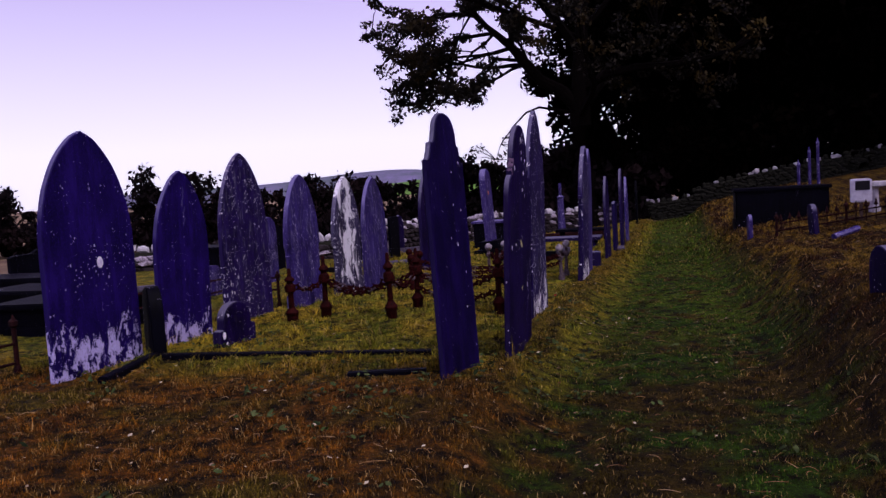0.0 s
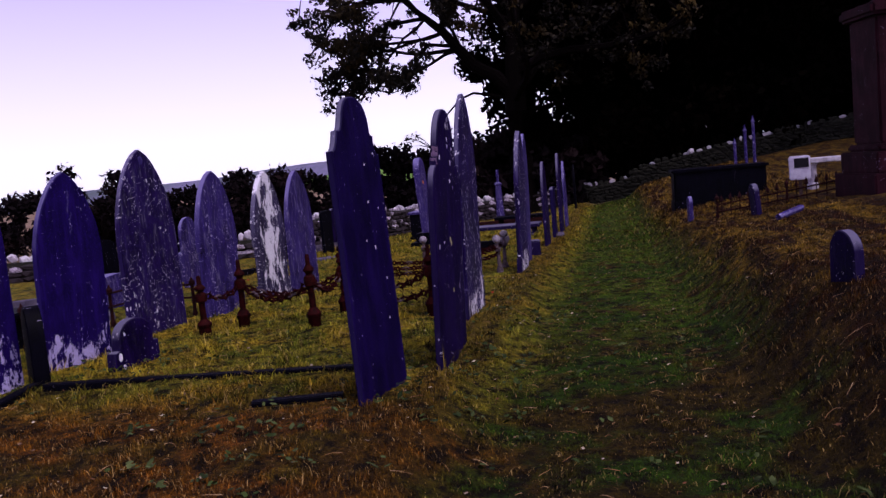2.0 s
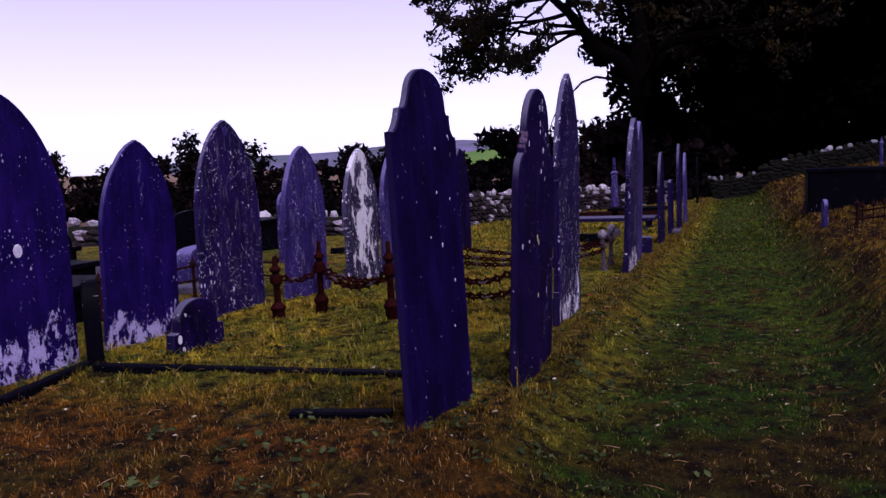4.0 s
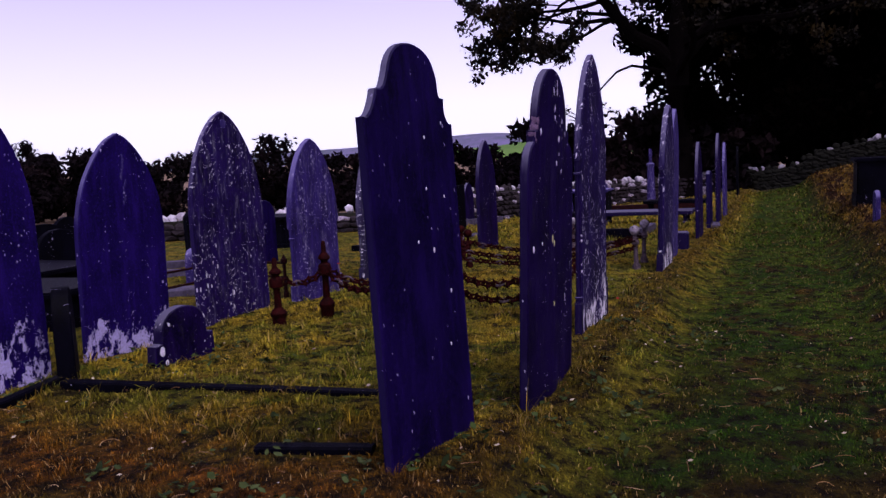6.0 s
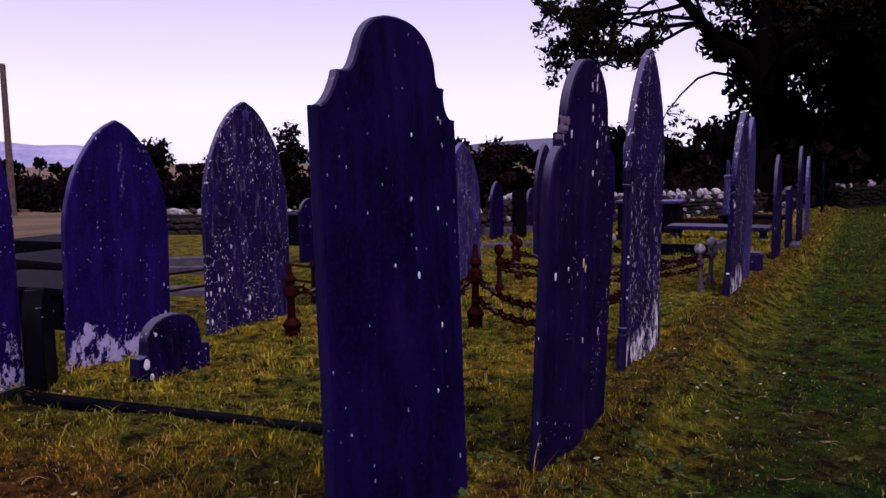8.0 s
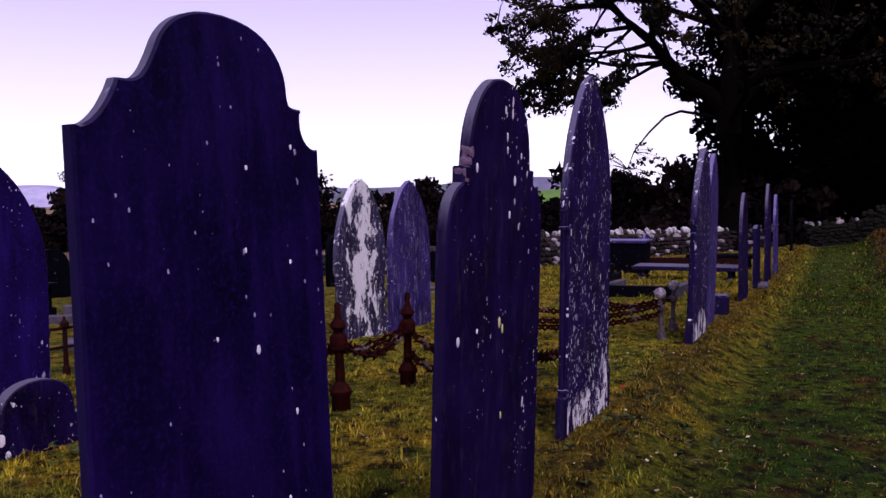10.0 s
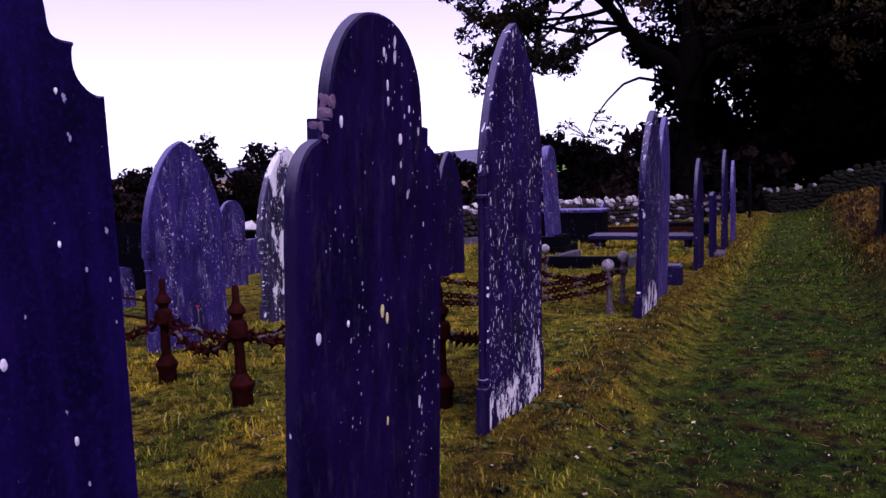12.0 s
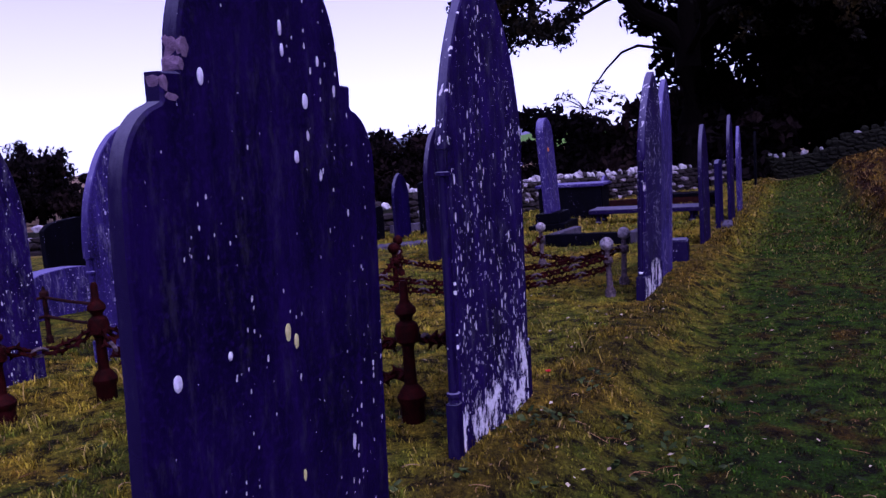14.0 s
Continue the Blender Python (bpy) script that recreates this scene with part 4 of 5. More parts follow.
# white box on a short post
root = thing("white_bin", pose(18.0, -3.62, ground_z(18.0, -3.62), 0, 0, -10), "white enamel box on a stake, with a dark plate for its open front", "box")
bm = box(bmesh.new(), -0.14, 0.14, -0.19, 0.19, 0.34, 0.80, 0.02)
part("body", bm, WHITE_BOX, root)
# a dark plate stands in for the shade inside the open front
part("dark_plate", box(bmesh.new(), -0.152, -0.142, -0.16, 0.10, 0.58, 0.76, 0.003), BLACK, root, "dark plate painted as the shaded open front")
part("stake", box(bmesh.new(), -0.03, 0.03, -0.03, 0.03, -0.3, 0.34, 0.005), WOOD, root)
ledger(19.8, -4.6, 0.6, 1.1, 0.60, COPING, "pale flat slab on short legs on the bank")


def flower(x, y, h, label="single red poppy in the grass"):
    root = thing("red_flower", pose(x, y, ground_z(x, y)), label, "flower", "red flowers")
    part("stem", tube(bmesh.new(), [(0, 0, -0.02), (0.01, 0, h * 0.5), (0, 0.01, h)], [0.004, 0.003, 0.003], 5), BLADE, root)
    for i in range(5):
        a = 2 * math.pi * i / 5
        bm = bmesh.new()
        d, s = Vector((math.cos(a), math.sin(a), 0)), Vector((-math.sin(a), math.cos(a), 0))
        vs = [bm.verts.new(Vector((0, 0.01, h)) + v) for v in (Vector((0, 0, 0)), d * 0.013 + s * 0.012 + Vector((0, 0, 0.010)), d * 0.021 + Vector((0, 0, 0.017)), d * 0.013 - s * 0.012 + Vector((0, 0, 0.010)))]
        bm.faces.new(vs)
        part("petal", bm, PETAL, root)


flower(10.73, 1.51, 0.13)
flower(10.6, 4.62, 0.47, "red artificial flower on a stalk by the chain")

# telegraph pole beyond the wall
root = thing("telegraph_pole", pose(27.5, 34.2, -1.0), "plain dark wooden telegraph pole in the field", "pole")
part("pole", lathe(bmesh.new(), [(0.17, -0.5), (0.16, 0.5), (0.12, 6.8), (0.10, 6.9)], 10), WOOD, root)
part("step_bolt", lathe(bmesh.new(), [(0.012, -0.2), (0.012, 0.2)], 6, (0, 0, 6.2)), IRON_DARK, root)

# ---------------------------------------------------------------- dry-stone wall
WALL = [(20.3, 18.0), (25.5, 9.8), (34.0, 8.6), (42.0, 6.8), (46.5, 2.5), (47.0, -4.0), (45.5, -10.0), (38.0, -17.0), (25.0, -22.0)]
wall = thing("wall_boundary", pose(0, 0, 0), "dry-stone boundary wall with upright pale coping stones", "wall", kind="structure")
rng = random.Random(4)


def rough_stone(mat, seed, sx, sy, sz, name="stone"):
    bm = bmesh.new()
    bmesh.ops.create_icosphere(bm, subdivisions=1, radius=0.5)
    for v in bm.verts:
        c = v.co.normalized()
        m = max(abs(c.x), abs(c.y), abs(c.z))
        c = c / m * 0.5 * 0.55 + c * 0.5 * 0.5
        c *= 1 + 0.55 * noise.noise((c.x * 3.7 + seed, c.y * 3.7, c.z * 3.7 + seed))
        v.co = Vector((c.x * sx, c.y * sy, c.z * sz))
    me = mesh_of(name, bm)
    me.materials.append(mat)
    return me


STONES = [rough_stone(RUBBLE, k * 3.1, 1, 1, 1) for k in range(7)]
SHADED_STONES = [rough_stone(RUBBLE_SHADE, k * 3.1, 1, 1, 1) for k in range(7)]
COPES = [rough_stone(COPING, 40 + k * 2.3, 1, 1, 1, "coping_stone") for k in range(6)]
core = bmesh.new()
loose_v, loose_f, dark_v, dark_f = [], [], [], []
count = 0
for (ax, ay), (bx, by) in zip(WALL, WALL[1:]):
    length = math.hypot(bx - ax, by - ay)
    ang = math.degrees(math.atan2(by - ay, bx - ax))
    ux, uy = (bx - ax) / length, (by - ay) / length
    n = max(1, int(length / 1.5))
    ring = []
    for i in range(n + 1):
        px, py = ax + (bx - ax) * i / n, ay + (by - ay) * i / n
        z = ground_z(px, py)
        ring.append([core.verts.new((px - uy * s * 0.2, py + ux * s * 0.2, z + zz)) for s, zz in ((-1, -0.4), (-0.8, 0.98 * (0.58 if bx < 26 else 1.0)), (0.8, 0.98 * (0.58 if bx < 26 else 1.0)), (1, -0.4))])
    for p, q in zip(ring, ring[1:]):
        for k in range(3):
            core.faces.new((p[k], p[k + 1], q[k + 1], q[k]))
    seen = ax >= 20 and by > -18
    low = 0.58 if bx < 26 else 1.0
    for course in range(round(6 * low)):
        d, zc = rng.random() * 0.2, 0.06 + course * 0.165
        while d < length:
            w = rng.uniform(0.24, 0.5)
            px, py = ax + ux * (d + w / 2), ay + uy * (d + w / 2)
            z = ground_z(px, py) + zc + rng.uniform(-0.02, 0.02)
            # the side that faces the graves
            off = -(0.22 - course * 0.012) * (1 if (uy * (10 - px) - ux * (2 - py)) > 0 else -1)
            m = Matrix.Translation((px - uy * off * -1 * -1, py + ux * off, z)) @ pose(0, 0, 0, rng.uniform(-8, 8), rng.uniform(-8, 8), ang) @ Matrix.Diagonal((w * 1.1, rng.uniform(0.22, 0.34), rng.uniform(0.16, 0.22), 1))
            # the stretch under the trees takes the darkened stones
            me = rng.choice(STONES if ay > 2.6 else SHADED_STONES)
            if seen and course >= round(6 * low) - 2 and count < 170 and 20 <= px <= 44:
                piece("stone", me, wall, m)
                count += 1
            else:
                k0 = len(loose_v)
                if me in SHADED_STONES:
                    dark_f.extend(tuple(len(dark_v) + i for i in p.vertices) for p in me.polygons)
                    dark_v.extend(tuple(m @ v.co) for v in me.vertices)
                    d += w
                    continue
                loose_v.extend(tuple(m @ v.co) for v in me.vertices)
                loose_f.extend(tuple(k0 + i for i in p.vertices) for p in me.polygons)
            d += w
    d = 0.0
    while d < length:
        w = rng.uniform(0.14, 0.34)
        px, py = ax + ux * (d + w / 2), ay + uy * (d + w / 2)
        h = rng.uniform(0.14, 0.34)
        m = Matrix.Translation((px, py, ground_z(px, py) + 0.98 * low + h * rng.uniform(0.1, 0.45))) @ pose(0, 0, 0, rng.uniform(-14, 14), rng.uniform(-20, 20), ang + rng.uniform(-25, 25)) @ Matrix.Diagonal((w, rng.uniform(0.16, 0.30), h, 1))
        piece("coping_stone", rng.choice(COPES) if rng.random() < (0.68 if ay > 2.6 else 0.30) else rng.choice(STONES if ay > 2.6 else SHADED_STONES), wall, m)
        d += w * rng.uniform(0.6, 1.7)
part("wall_core", core, RUBBLE_SHADE, wall)
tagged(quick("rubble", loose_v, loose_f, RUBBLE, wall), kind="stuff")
tagged(quick("mossy_rubble", dark_v, dark_f, RUBBLE_SHADE, wall), kind="stuff")


# ---------------------------------------------------------------- trees
def leaves(name, centres, radii, per, size, mat, parent, seed, flat=0.75):
    """Leaf sprays: small bent quads scattered through many uneven clumps."""
    g = np.random.default_rng(seed)
    c = np.repeat(np.array(centres, float), per, axis=0)
    r = np.repeat(np.array(radii, float), per)
    n = len(c)
    v = g.normal(size=(n, 3))
    v /= np.linalg.norm(v, axis=1)[:, None]
    v *= (r * g.random(n) ** 0.45)[:, None]
    v[:, 2] *= flat
    p = c + v
    a = g.normal(size=(n, 3))
    a /= np.linalg.norm(a, axis=1)[:, None]
    b = np.cross(a, g.normal(size=(n, 3)))
    b /= np.linalg.norm(b, axis=1)[:, None]
    s = (size * (0.6 + 0.8 * g.random(n)))[:, None]
    quad = np.stack([p - a * s, p + b * s * 0.55, p + a * s, p - b * s * 0.45], axis=1).reshape(-1, 3)
    me = bpy.data.meshes.new(name)
    me.vertices.add(4 * n)
    me.vertices.foreach_set("co", quad.ravel())
    me.loops.add(4 * n)
    me.loops.foreach_set("vertex_index", np.arange(4 * n))
    me.polygons.add(n)
    me.polygons.foreach_set("loop_start", np.arange(0, 4 * n, 4))
    me.update(calc_edges=True)
    me.materials.append(mat)
    ob = new(name, me)
    ob.parent = parent
    return ob


def grow(bm, start, heading, length, radius, depth, g, tips, bend=0.25, droop=0.0, kids=(3, 4), keep=None):
    """A limb that wanders, tapers and forks; its twig ends are gathered in tips."""
    pts, rad, d, p = [Vector(start)], [radius], Vector(heading).normalized(), Vector(start)
    n = 6
    for i in range(n):
        d = (d + Vector((g.uniform(-bend, bend), g.uniform(-bend, bend), g.uniform(-bend, bend) + droop))).normalized()
        p = p + d * length / n
        pts.append(p.copy())
        rad.append(radius * (1 - 0.62 * (i + 1) / n))
    if keep and depth == 0:
        while pts and not keep(pts[-1]):
            pts.pop()
        if len(pts) < 3:
            return
        rad = rad[:len(pts)]
    tube(bm, pts, rad, 9 if depth > 1 else 5)
    if depth == 0:
        tips.extend(pts[2:])
        return
    if depth == 1:
        tips.extend(pts[4:])
    for k in range(g.randint(*kids)):
        i = g.randint(2, n)
        side = Vector((g.uniform(-1, 1), g.uniform(-1, 1), g.uniform(-0.45, 0.6)))
        grow(bm, pts[i], (d + side * 1.1), length * g.uniform(0.42, 0.66), rad[i] * 0.62, depth - 1, g, tips, bend * 1.15, droop, kids, keep)


def low_edge(o):
    """Lowest leaf height over the ground, o metres out from the trunk on the open side."""
    pts = [(-9, 2.0), (-2.2, 3.5), (0.6, 4.0), (1.2, 4.4), (1.7, 5.0), (2.1, 7.0), (2.6, 8.7), (3.5, 9.4), (4.1, 8.4), (4.7, 7.3), (5.4, 6.5), (6.2, 6.6), (6.9, 7.6), (7.4, 6.7), (8.6, 6.9), (9.5, 6.2), (10.3, 5.6), (10.7, 6.8), (11.4, 8.1), (11.8, 9.8), (12.1, 12.0), (12.8, 16.0)]
    for (a, za), (b, zb) in zip(pts, pts[1:]):
        if a <= o <= b:
            return za + (zb - za) * (o - a) / (b - a)
    return 15.0


# the great tree by the wall
g = random.Random(11)
TX, TY = 45.0, 4.45
oak = thing("oak_tree", pose(TX, TY, ground_z(TX, TY)), "large spreading oak with dark trunk and browning leaves", "tree")
bm, tips = bmesh.new(), []
tube(bm, [(0, 0, -0.5), (0, 0, 0.6), (0.05, 0.05, 3.0), (0, 0.1, 5.5), (0.1, 0.0, 8.5), (0, -0.3, 12.0), (0.3, -0.5, 16.0)], [1.0, 0.74, 0.62, 0.58, 0.44, 0.30, 0.12], 14)
limbs = [((0, 0.1, 6.2), (-0.1, 1.0, 0.52), 10.0, 0.34), ((0, 0.1, 9.6), (-0.3, 0.75, 0.85), 8.0, 0.2), ((0.1, 0, 11.0), (0.1, 1.0, 0.55), 10.0, 0.2), ((0, 0, 9.5), (-0.6, 0.5, 0.6), 9.0, 0.24),
         ((0, 0, 7.5), (-0.4, -0.9, 0.5), 9.5, 0.28), ((0, 0, 10.5), (0.2, -0.8, 0.6), 8.0, 0.22), ((0, 0, 11.5), (-0.2, 0.9, 0.7), 8.0, 0.2), ((0, 0, 6.5), (0.8, -0.3, 0.5), 8.0, 0.25), ((0, 0, 12.0), (-0.3, 0.2, 1.0), 7.0, 0.18), ((0, 0.1, 6.0), (-0.9, -0.3, 0.35), 8.5, 0.22), ((0, 0, 10.2), (-0.2, 1.0, 0.30), 10.0, 0.17)]
for s, h, ln, r in limbs[1:]:
    grow(bm, s, h, ln, r, 1, g, tips, 0.24, -0.01, keep=lambda q: q.z > low_edge(q.y) + 0.2)
# the great limb that reaches over the wall, with its forks
arm = [Vector(q) for q in ((0, 0.1, 6.4), (-0.1, 1.0, 7.45), (-0.2, 2.1, 8.1), (-0.4, 2.8, 9.0), (-0.5, 3.5, 9.95), (-0.6, 4.4, 10.8), (-0.7, 5.6, 11.9))]
tube(bm, arm, [0.40, 0.34, 0.31, 0.29, 0.24, 0.18, 0.08], 10)
for k, h, ln, r in ((3, (-0.2, 0.9, 0.15), 5.5, 0.13), (4, (0.1, 0.3, 1.0), 5.0, 0.16), (4, (-0.3, 1.0, -0.05), 5.0, 0.12), (5, (0.2, 0.8, 0.7), 4.5, 0.12), (6, (-0.1, 1.0, -0.1), 4.0, 0.09), (3, (-0.3, 1.0, -0.2), 5.0, 0.10), (4, (0.2, 1.0, -0.4), 5.5, 0.10), (5, (-0.3, 0.9, -0.5), 5.0, 0.09), (6, (0.1, 0.8, -0.6), 4.0, 0.07), (2, (0.1, 0.5, 1.0), 4.2, 0.12)):
    grow(bm, arm[k], h, ln, r, 1, g, tips, 0.24, -0.01, keep=lambda q: q.z > low_edge(q.y) + 0.2)

# long boughs that hang on the open side
for way in (((-0.6, 4.4, 10.8), (-0.6, 6.5, 10.7), (-0.5, 8.5, 9.6), (-0.4, 9.8, 8.0), (-0.4, 10.3, 6.6)), ((-0.4, 3.0, 9.2), (-0.8, 4.4, 9.4), (-1.0, 5.2, 8.3), (-1.0, 5.6, 7.2)), ((-0.7, 5.6, 11.9), (-0.4, 7.6, 12.2), (-0.2, 9.6, 11.4), (-0.1, 11.2, 9.6)), ((-0.5, 8.5, 9.6), (-0.8, 8.7, 8.4), (-0.9, 8.5, 7.4)), ((-0.6, 6.5, 10.7), (-0.2, 7.2, 9.0), (-0.1, 7.5, 7.4))):
    tube(bm, way, [0.12 - 0.024 * k for k in range(len(way))], 6)
    tips += [Vector(a).lerp(Vector(b), f) for a, b in zip(way[1:], way[2:]) for f in (0.0, 0.33, 0.67, 1.0)]

cen = [t for t in tips if t.z > low_edge(t.y) + 0.2]
while len(cen) < 640:
    p = Vector((g.uniform(-3.0, 3.0), g.uniform(-8.0, 13.0), g.uniform(4.0, 16.0)))
    if p.z < low_edge(p.y) + 0.3 or (p.y > -1.6 and noise.noise((p.y * 0.85, p.z * 0.85, p.x * 0.06)) < 0.04):
        continue
    near = min(tips, key=lambda t: (t - p).length_squared)
    if (near - p).length > 2.6:
        continue
    cen.append(p)
    mid = (near + p) / 2 + Vector((0, 0, g.uniform(-0.2, 0.4)))
    tube(bm, [near, mid, p], [0.045, 0.03, 0.012], 4)
# thin bough that dips over the hedge
dip = [(0.0, 0.3, 6.2), (-0.3, 1.3, 6.45), (-0.5, 2.2, 6.65), (-0.7, 2.9, 6.4), (-0.9, 3.6, 5.7), (-1.0, 4.3, 4.8), (-1.1, 4.6, 4.0)]
tube(bm, dip, [0.11, 0.085, 0.075, 0.065, 0.05, 0.035, 0.015], 6)
twigs = [Vector(dip[5 if k % 3 else 6]) + Vector((g.uniform(-0.8, 0.8), g.uniform(-1.5, 1.9), g.uniform(-0.8, 0.3))) for k in range(22)]
for q in twigs:
    foot = min((Vector(d) for d in dip[3:]), key=lambda d: (d - q).length_squared)
    tube(bm, [foot, (foot + q) / 2 + Vector((0, 0, 0.1)), q], [0.02, 0.014, 0.006], 4)
part("trunk", bm, BARK, oak, smooth=True)
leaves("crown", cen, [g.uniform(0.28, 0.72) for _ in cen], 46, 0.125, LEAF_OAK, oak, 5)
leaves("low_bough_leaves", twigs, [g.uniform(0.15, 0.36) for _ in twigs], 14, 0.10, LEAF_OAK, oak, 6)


# dark wood on the bank: one tree, then copies
def wood_tree(seed, h, spread_r, name="woodland_tree"):
    gg = random.Random(seed)
    root = thing(name, pose(0, 0, 0), "tall dark woodland tree in full leaf", "tree", "dark wood on the bank")
    bm = bmesh.new()
    tube(bm, [(0, 0, -1.0), (0.1, 0, h * 0.3), (-0.1, 0.1, h * 0.6), (0, 0, h * 0.9)], [0.42, 0.34, 0.22, 0.06], 9)
    cen, rad = [], []
    for k in range(90):
        t = gg.random() ** 0.8
        z = 0.4 + t * (h - 0.8)
        w = spread_r * (0.75 + 0.25 * math.sin(math.pi * t)) * (1.0 if t < 0.7 else (1.05 - t) / 0.35)
        a, q = gg.uniform(0, 2 * math.pi), math.sqrt(gg.random()) * w
        cen.append((q * math.cos(a), q * math.sin(a), z))
        rad.append(gg.uniform(0.9, 1.9))
        if k % 6 == 0:
            tube(bm, [(0, 0, z * 0.7), (cen[-1][0] * 0.5, cen[-1][1] * 0.5, z * 0.85), cen[-1]], [0.10, 0.06, 0.02], 5)
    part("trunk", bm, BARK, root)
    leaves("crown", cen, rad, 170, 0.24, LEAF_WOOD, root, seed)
    return root


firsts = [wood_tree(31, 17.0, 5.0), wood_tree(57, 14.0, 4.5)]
# trees right of the view are unseen, added to block sky light
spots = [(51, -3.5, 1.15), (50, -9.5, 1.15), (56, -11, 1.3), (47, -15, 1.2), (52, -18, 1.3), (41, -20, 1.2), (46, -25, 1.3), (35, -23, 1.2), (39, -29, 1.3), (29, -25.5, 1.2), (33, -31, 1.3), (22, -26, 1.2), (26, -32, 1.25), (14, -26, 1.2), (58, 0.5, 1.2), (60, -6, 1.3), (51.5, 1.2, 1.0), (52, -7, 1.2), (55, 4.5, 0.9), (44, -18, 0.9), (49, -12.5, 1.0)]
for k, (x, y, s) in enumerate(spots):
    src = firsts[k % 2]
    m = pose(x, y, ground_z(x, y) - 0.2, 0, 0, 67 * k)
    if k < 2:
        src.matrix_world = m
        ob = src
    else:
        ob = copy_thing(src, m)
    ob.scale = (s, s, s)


# hedges and bushes beyond the wall
def bush(x, y, w, h, seed, label, per=90, size=0.17, group="hedge bushes", mat=None):
    gg = random.Random(seed)
    root = thing("bush", pose(x, y, ground_z(x, y)), label, "bush", group)
    cen, rad = [], []
    for k in range(34):
        a, q, t = gg.uniform(0, 2 * math.pi), math.sqrt(gg.random()) * w / 2, gg.random()
        cen.append((q * math.cos(a), q * math.sin(a), t * h * (1 - 0.55 * (2 * q / w) ** 2)))
        rad.append(gg.uniform(0.35, 0.9) * min(1.0, h / 3))
    for k in range(5):
        part("stem", tube(bmesh.new(), [(0.2 * k - 0.4, 0.1, -0.3), (cen[k][0] * 0.4, cen[k][1] * 0.4, h * 0.3), cen[k]], [0.09, 0.06, 0.02], 5), BARK, root)
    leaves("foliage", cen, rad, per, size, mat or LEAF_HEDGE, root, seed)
    return root


mound = [(50, 5.6, 1.55), (49.5, 8.2, 1.35), (49, 11.0, 1.15), (48.5, 3.6, 1.6)]
row = [bush(0, 0, 6.0, 3.4, 3, "dark broad hedge bush behind the wall"), bush(0, 0, 5.0, 2.9, 8, "dark broad hedge bush behind the wall")]
line = [(47.5, 9.5, 1.25), (45, 13, 1.15), (46, 17, 1.1), (44, 21, 1.1), (45, 25, 1.0), (43, 29, 1.05), (41, 33, 1.0), (42, 37, 1.1), (38, 40, 1.0), (36, 44, 1.05), (50, 12, 1.4), (52, 18, 1.3), (51, 24, 1.25), (50, 31, 1.2), (47, 38, 1.2), (33, 47, 1.0), (43, 45, 1.3), (28, 52, 1.1), (52, 6, 1.4), (33.5, 37, 0.8), (30.5, 40, 0.9), (27, 42, 0.85), (24.5, 47, 1.0), (29, 46.5, 1.0)] + mound
for k, (x, y, s) in enumerate(line):
    m = pose(x, y, ground_z(x, y), 0, 0, 41 * k)
    if k < 2:
        row[k].matrix_world = m
        ob = row[k]
    else:
        ob = copy_thing(row[k % 2], m)
    ob.scale = (s, s, s)


def small_tree(x, y, h, w, seed, label):
    gg = random.Random(seed)
    root = thing("hedge_tree", pose(x, y, ground_z(x, y)), label, "tree", "hedgerow trees")
    bm, tips = bmesh.new(), []
    tube(bm, [(0, 0, -0.3), (0.1, 0, h * 0.25), (0, 0.1, h * 0.5), (0.1, 0, h * 0.8)], [0.24, 0.19, 0.13, 0.04], 8)
    for k in range(8):
        a = 2.4 * k
        grow(bm, (0.05, 0.05, h * (0.22 + 0.07 * k)), (math.cos(a), math.sin(a), 0.55), w * 0.62, 0.08, 1, gg, tips, 0.3, 0.0)
    part("trunk", bm, BARK, root)
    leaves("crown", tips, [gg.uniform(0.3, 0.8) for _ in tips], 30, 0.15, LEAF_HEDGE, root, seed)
    return root


small_tree(41.0, 27.0, 3.5, 3.9, 71, "round-headed dark hedgerow tree against the sky")
small_tree(69.0, 74.5, 4.6, 5.2, 72, "dark hedgerow tree in the pasture")
small_tree(37.5, 37.0, 2.8, 2.8, 73, "dark hedgerow tree against the sky")
small_tree(47.0, 20.5, 2.6, 3.0, 74, "dark hedgerow tree beyond the wall")
small_tree(22.0, 43.0, 3.0, 3.4, 75, "dark hedgerow tree in the pasture")


# ---------------------------------------------------------------- hills
def hill(name, centre, length, depth, height, turn, mat, label, seed):
    verts, faces, nx, nyy = [], [], 48, 14
    for i in range(nx + 1):
        for j in range(nyy + 1):
            u, v = i / nx * 2 - 1, j / nyy * 2 - 1
            f = max(0.0, (1 - abs(u) ** 2.6)) * max(0.0, 1 - v * v)
            f *= 0.85 + 0.35 * noise.noise((u * 2.2 + seed, v * 1.3, seed))
            verts.append((u * length / 2, v * depth / 2, -4 + (height + 4) * f))
    for i in range(nx):
        for j in range(nyy):
            a = i * (nyy + 1) + j
            faces.append((a, a + nyy + 1, a + nyy + 2, a + 1))
    ob = quick(name, verts, faces, mat)
    for p in ob.data.polygons:
        p.use_smooth = True
    ob.matrix_world = pose(*centre, 0, 0, turn)
    return tagged(ob, label, "hill", kind="structure")


hill("backdrop_hill", (780, 1150, -2), 430, 300, 46, -36, HILL_FAR, "mountain far beyond the fields, pale blue with painted haze", 2.0)
hill("backdrop_ridge", (760, 330, -2), 620, 200, 22, 100, HILL_MID, "purple heath ridge on the skyline", 5.0)
hill("backdrop_meadow", (330, 100, -2), 150, 60, 8, 100, MEADOW, "bright green meadow slope in the distance", 7.0)


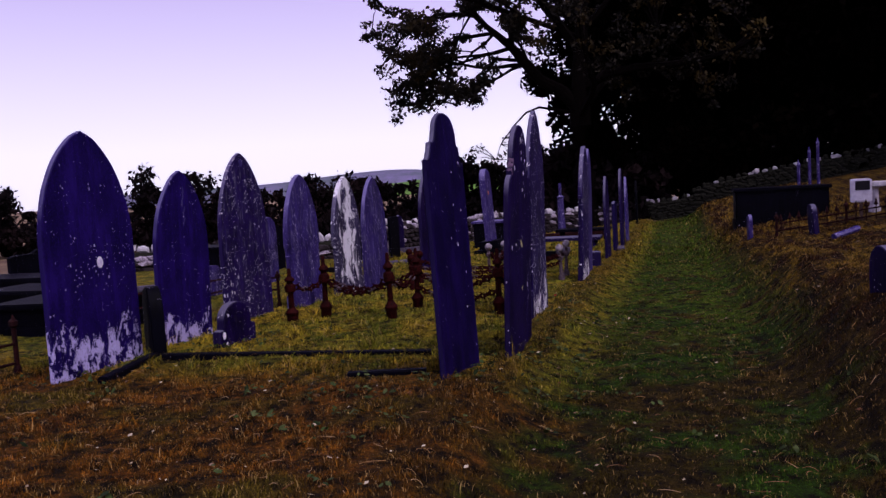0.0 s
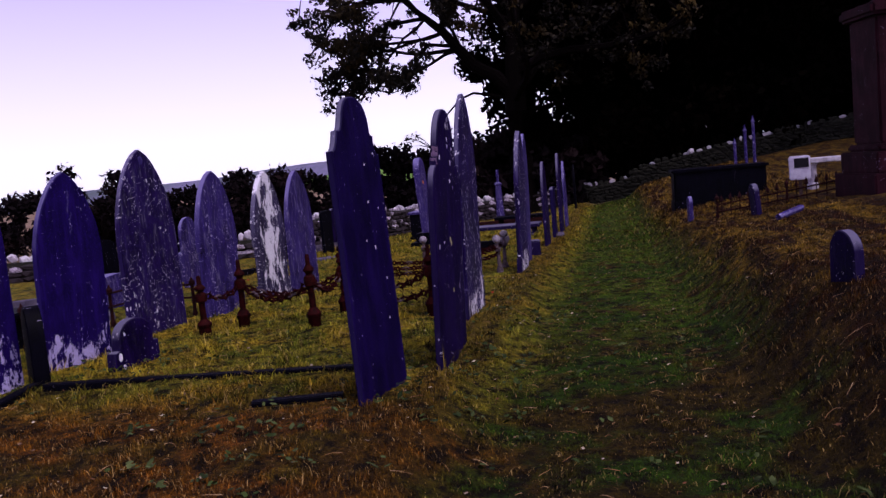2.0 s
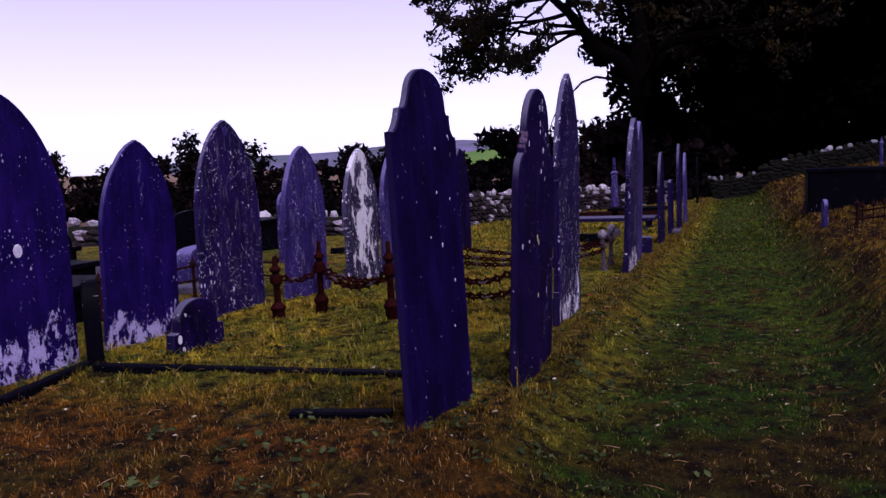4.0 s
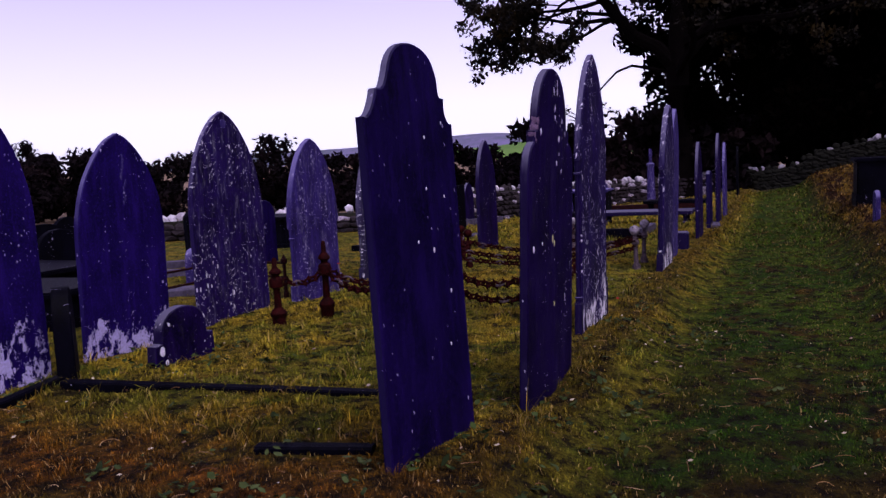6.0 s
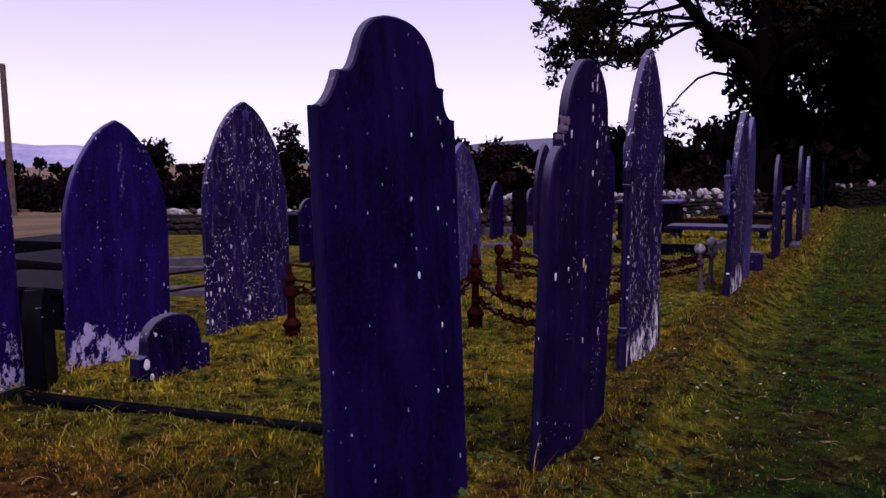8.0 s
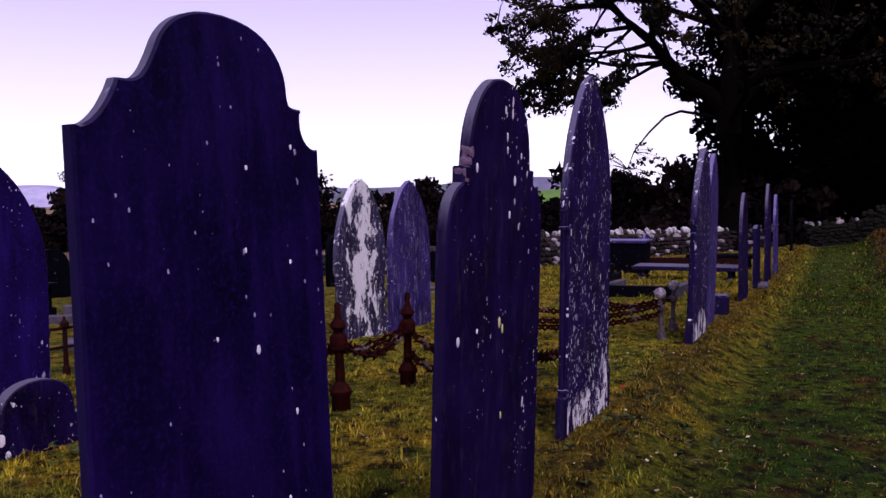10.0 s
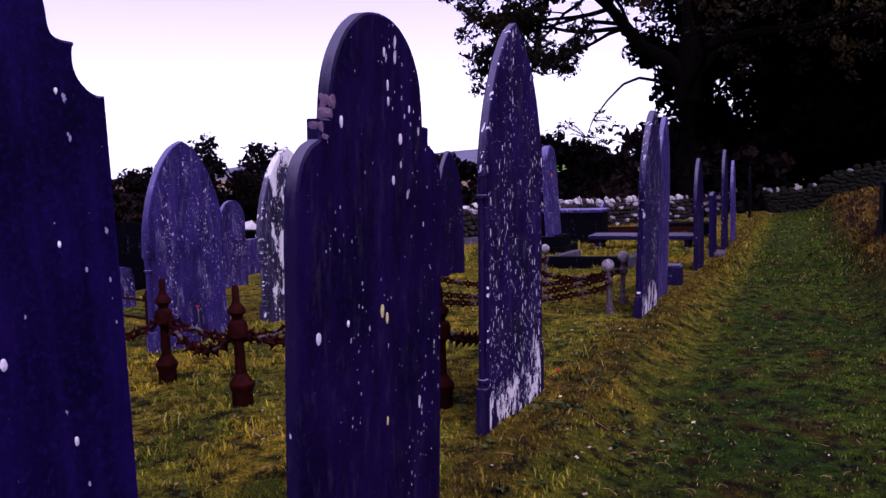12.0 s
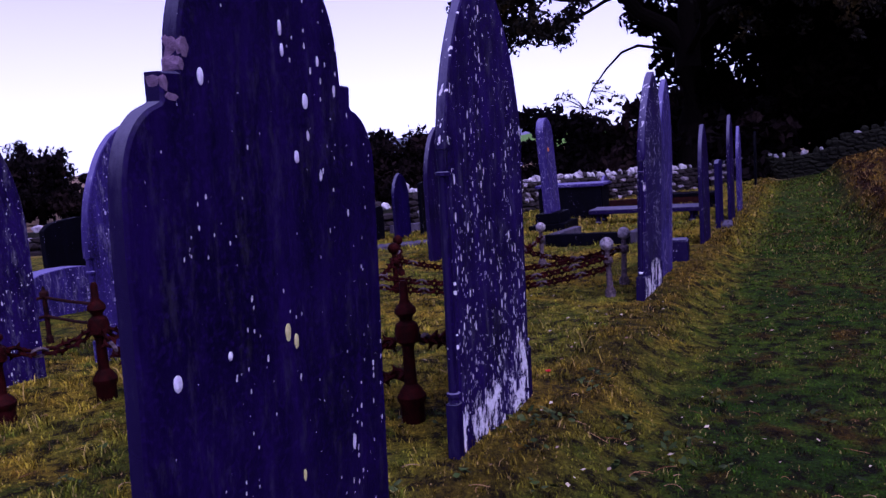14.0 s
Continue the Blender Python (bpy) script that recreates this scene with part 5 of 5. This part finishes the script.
# ---------------------------------------------------------------- grass
def grass(name, n, x0, x1, y0, y1, fall, h0, h1, w, seed, clump=0.0):
    """Short blades, each a bent strip of two triangles, thinning out with distance along the walk."""
    gg = np.random.default_rng(seed)
    u = gg.random(n)
    x = x0 + (np.exp(u * math.log(1 + fall)) - 1) / fall * (x1 - x0)
    y = y0 + gg.random(n) * (y1 - y0)
    if clump:
        k = n // 14
        cx, cy = x[:k], y[:k]
        idx = gg.integers(0, k, n)
        x, y = cx[idx] + gg.normal(size=n) * clump, cy[idx] + gg.normal(size=n) * clump
    z = np.array([ground_z(a, b) for a, b in zip(x, y)])
    on_path = np.clip(1 - np.abs(y - 0.15) / 1.1, 0, 1)
    lump = np.array([noise.noise((a * 4.1, b * 4.1, 2.0)) for a, b in zip(x, y)])
    h = (h0 + (h1 - h0) * gg.random(n) ** 2) * (1 - 0.45 * on_path) * np.clip(0.95 + 1.5 * lump, 0.25, 2.0)
    wide = w * (1 + np.maximum(x, 0) / 7.0) * (0.6 + 0.8 * gg.random(n))
    a = gg.random(n) * 2 * math.pi
    lean = h * (0.3 + 1.1 * gg.random(n))
    dx, dy = np.cos(a), np.sin(a)
    b = gg.random(n) * 2 * math.pi
    sx, sy = np.cos(b) * wide / 2, np.sin(b) * wide / 2
    mx, my = x + dx * lean * 0.35, y + dy * lean * 0.35
    v = np.stack([np.stack([x - sx, y - sy, z - 0.01], 1), np.stack([x + sx, y + sy, z - 0.01], 1),
                  np.stack([mx + sx * 0.7, my + sy * 0.7, z + h * 0.62], 1), np.stack([mx - sx * 0.7, my - sy * 0.7, z + h * 0.62], 1),
                  np.stack([x + dx * lean, y + dy * lean, z + h], 1)], 1).reshape(-1, 3)
    k = np.arange(n) * 5
    loops = np.stack([k, k + 1, k + 2, k + 3, k + 3, k + 2, k + 4], 1).ravel()
    starts = np.stack([np.arange(n) * 7, np.arange(n) * 7 + 4], 1).ravel()
    me = bpy.data.meshes.new(name)
    me.vertices.add(len(v))
    me.vertices.foreach_set("co", v.ravel())
    me.loops.add(len(loops))
    me.loops.foreach_set("vertex_index", loops)
    me.polygons.add(2 * n)
    me.polygons.foreach_set("loop_start", starts)
    me.update(calc_edges=True)
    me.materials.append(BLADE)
    return new(name, me)


tagged(grass("grass", 480000, 1.8, 24.0, -3.4, 6.6, 14.0, 0.008, 0.030, 0.0032, 1), "short mixed turf of moss, green and straw blades", "grass", kind="stuff")
tagged(grass("grass_tufts", 90000, 2.2, 28.0, -3.6, 9.0, 10.0, 0.015, 0.050, 0.0028, 2, 0.04), "longer green and straw grass tufts", "grass", kind="stuff")
tagged(grass("long_grass", 6000, 6.0, 13.0, 1.3, 6.0, 3.0, 0.04, 0.10, 0.0036, 4, 0.04), "long curved green and straw blades among the graves", "grass", kind="stuff")
tagged(grass("far_grass", 60000, 20.0, 46.0, -6.0, 9.0, 2.0, 0.03, 0.10, 0.005, 3, 0.10), "rough grass towards the boundary wall", "grass", kind="stuff")


# fallen leaves and pale scraps on the turf
gl = np.random.default_rng(9)
lv, lf = [], []
for k in range(800):
    x, y = 2.2 + 14 * gl.random() ** 1.5, -2.6 + 7.5 * gl.random()
    a, s = gl.random() * 6.28, 0.008 + 0.014 * gl.random() ** 2
    z = ground_z(x, y) + 0.022
    d, e = Vector((math.cos(a), math.sin(a), 0.2)) * s, Vector((-math.sin(a), math.cos(a), 0.3)) * s * 0.6
    c = Vector((x, y, z))
    k0 = len(lv)
    lv.extend(tuple(v) for v in (c - d, c + e, c + d, c - e))
    lf.append((k0, k0 + 1, k0 + 2, k0 + 3))
LITTER = leafy("fallen_leaf", (0.12, 0.05, 0.02), (0.55, 0.46, 0.30), (0.40, 0.33, 0.24), 3.0)
tagged(quick("fallen_leaves", lv, lf, LITTER), "small pale and brown fallen leaves on the turf", "leaves", kind="stuff")


# broad-leaved weeds at the feet of the stones, and dead straw over the turf
wv, wf, sv, sf = [], [], [], []
feet = [(6.23, 1.5), (7.83, 1.5), (10.05, 1.5), (7.79, 4.5), (6.41, 5.2), (7.95, 5.2), (5.2, 2.6)]
for k in range(300):
    if k % 3:
        fx, fy = feet[k % len(feet)]
        x, y = fx + gl.normal() * 0.45, fy - 0.25 + gl.normal() * 0.40
    else:
        x, y = 2.4 + 9 * gl.random(), -1.2 + 6.0 * gl.random()
    z = ground_z(x, y)
    for j in range(gl.integers(3, 8)):
        a, s, up = gl.random() * 6.28, 0.012 + 0.018 * gl.random(), 0.02 + 0.035 * gl.random()
        c = Vector((x + gl.normal() * 0.035, y + gl.normal() * 0.035, z + up))
        d, e = Vector((math.cos(a), math.sin(a), gl.normal() * 0.35)) * s, Vector((-math.sin(a), math.cos(a), gl.normal() * 0.35)) * s * 0.62
        k0 = len(wv)
        wv.extend(tuple(v) for v in (c - d, c - d * 0.2 + e, c + d * 0.5 + e * 0.7, c + d, c + d * 0.5 - e * 0.7, c - d * 0.2 - e))
        wf.append(tuple(range(k0, k0 + 6)))
for k in range(1300):
    x, y = 2.2 + 9 * gl.random() ** 1.3, -2.4 + 7.4 * gl.random()
    a, ln, w = gl.random() * 6.28, 0.04 + 0.10 * gl.random() ** 2, 0.0008 + 0.0009 * gl.random()
    turn, rise = gl.normal() * 0.5, 0.003 + 0.012 * gl.random()
    k0 = len(sv)
    for j in range(5):
        t = j / 4
        aa = a + turn * t
        px, py = x + math.cos(aa) * ln * t, y + math.sin(aa) * ln * t
        pz = ground_z(px, py) + 0.016 + rise * math.sin(math.pi * t)
        nx, ny = -math.sin(aa) * w, math.cos(aa) * w
        sv.extend(((px - nx, py - ny, pz), (px + nx, py + ny, pz + 0.002)))
    sf.extend((k0 + 2 * j, k0 + 2 * j + 1, k0 + 2 * j + 3, k0 + 2 * j + 2) for j in range(4))
tagged(quick("ground_weeds", wv, wf, WEED), "low broad-leaved green weeds round the stones", "weeds", kind="stuff")
tagged(quick("dead_straw", sv, sf, STRAW), "dead bleached straw strewn over the turf", "straw", kind="stuff")
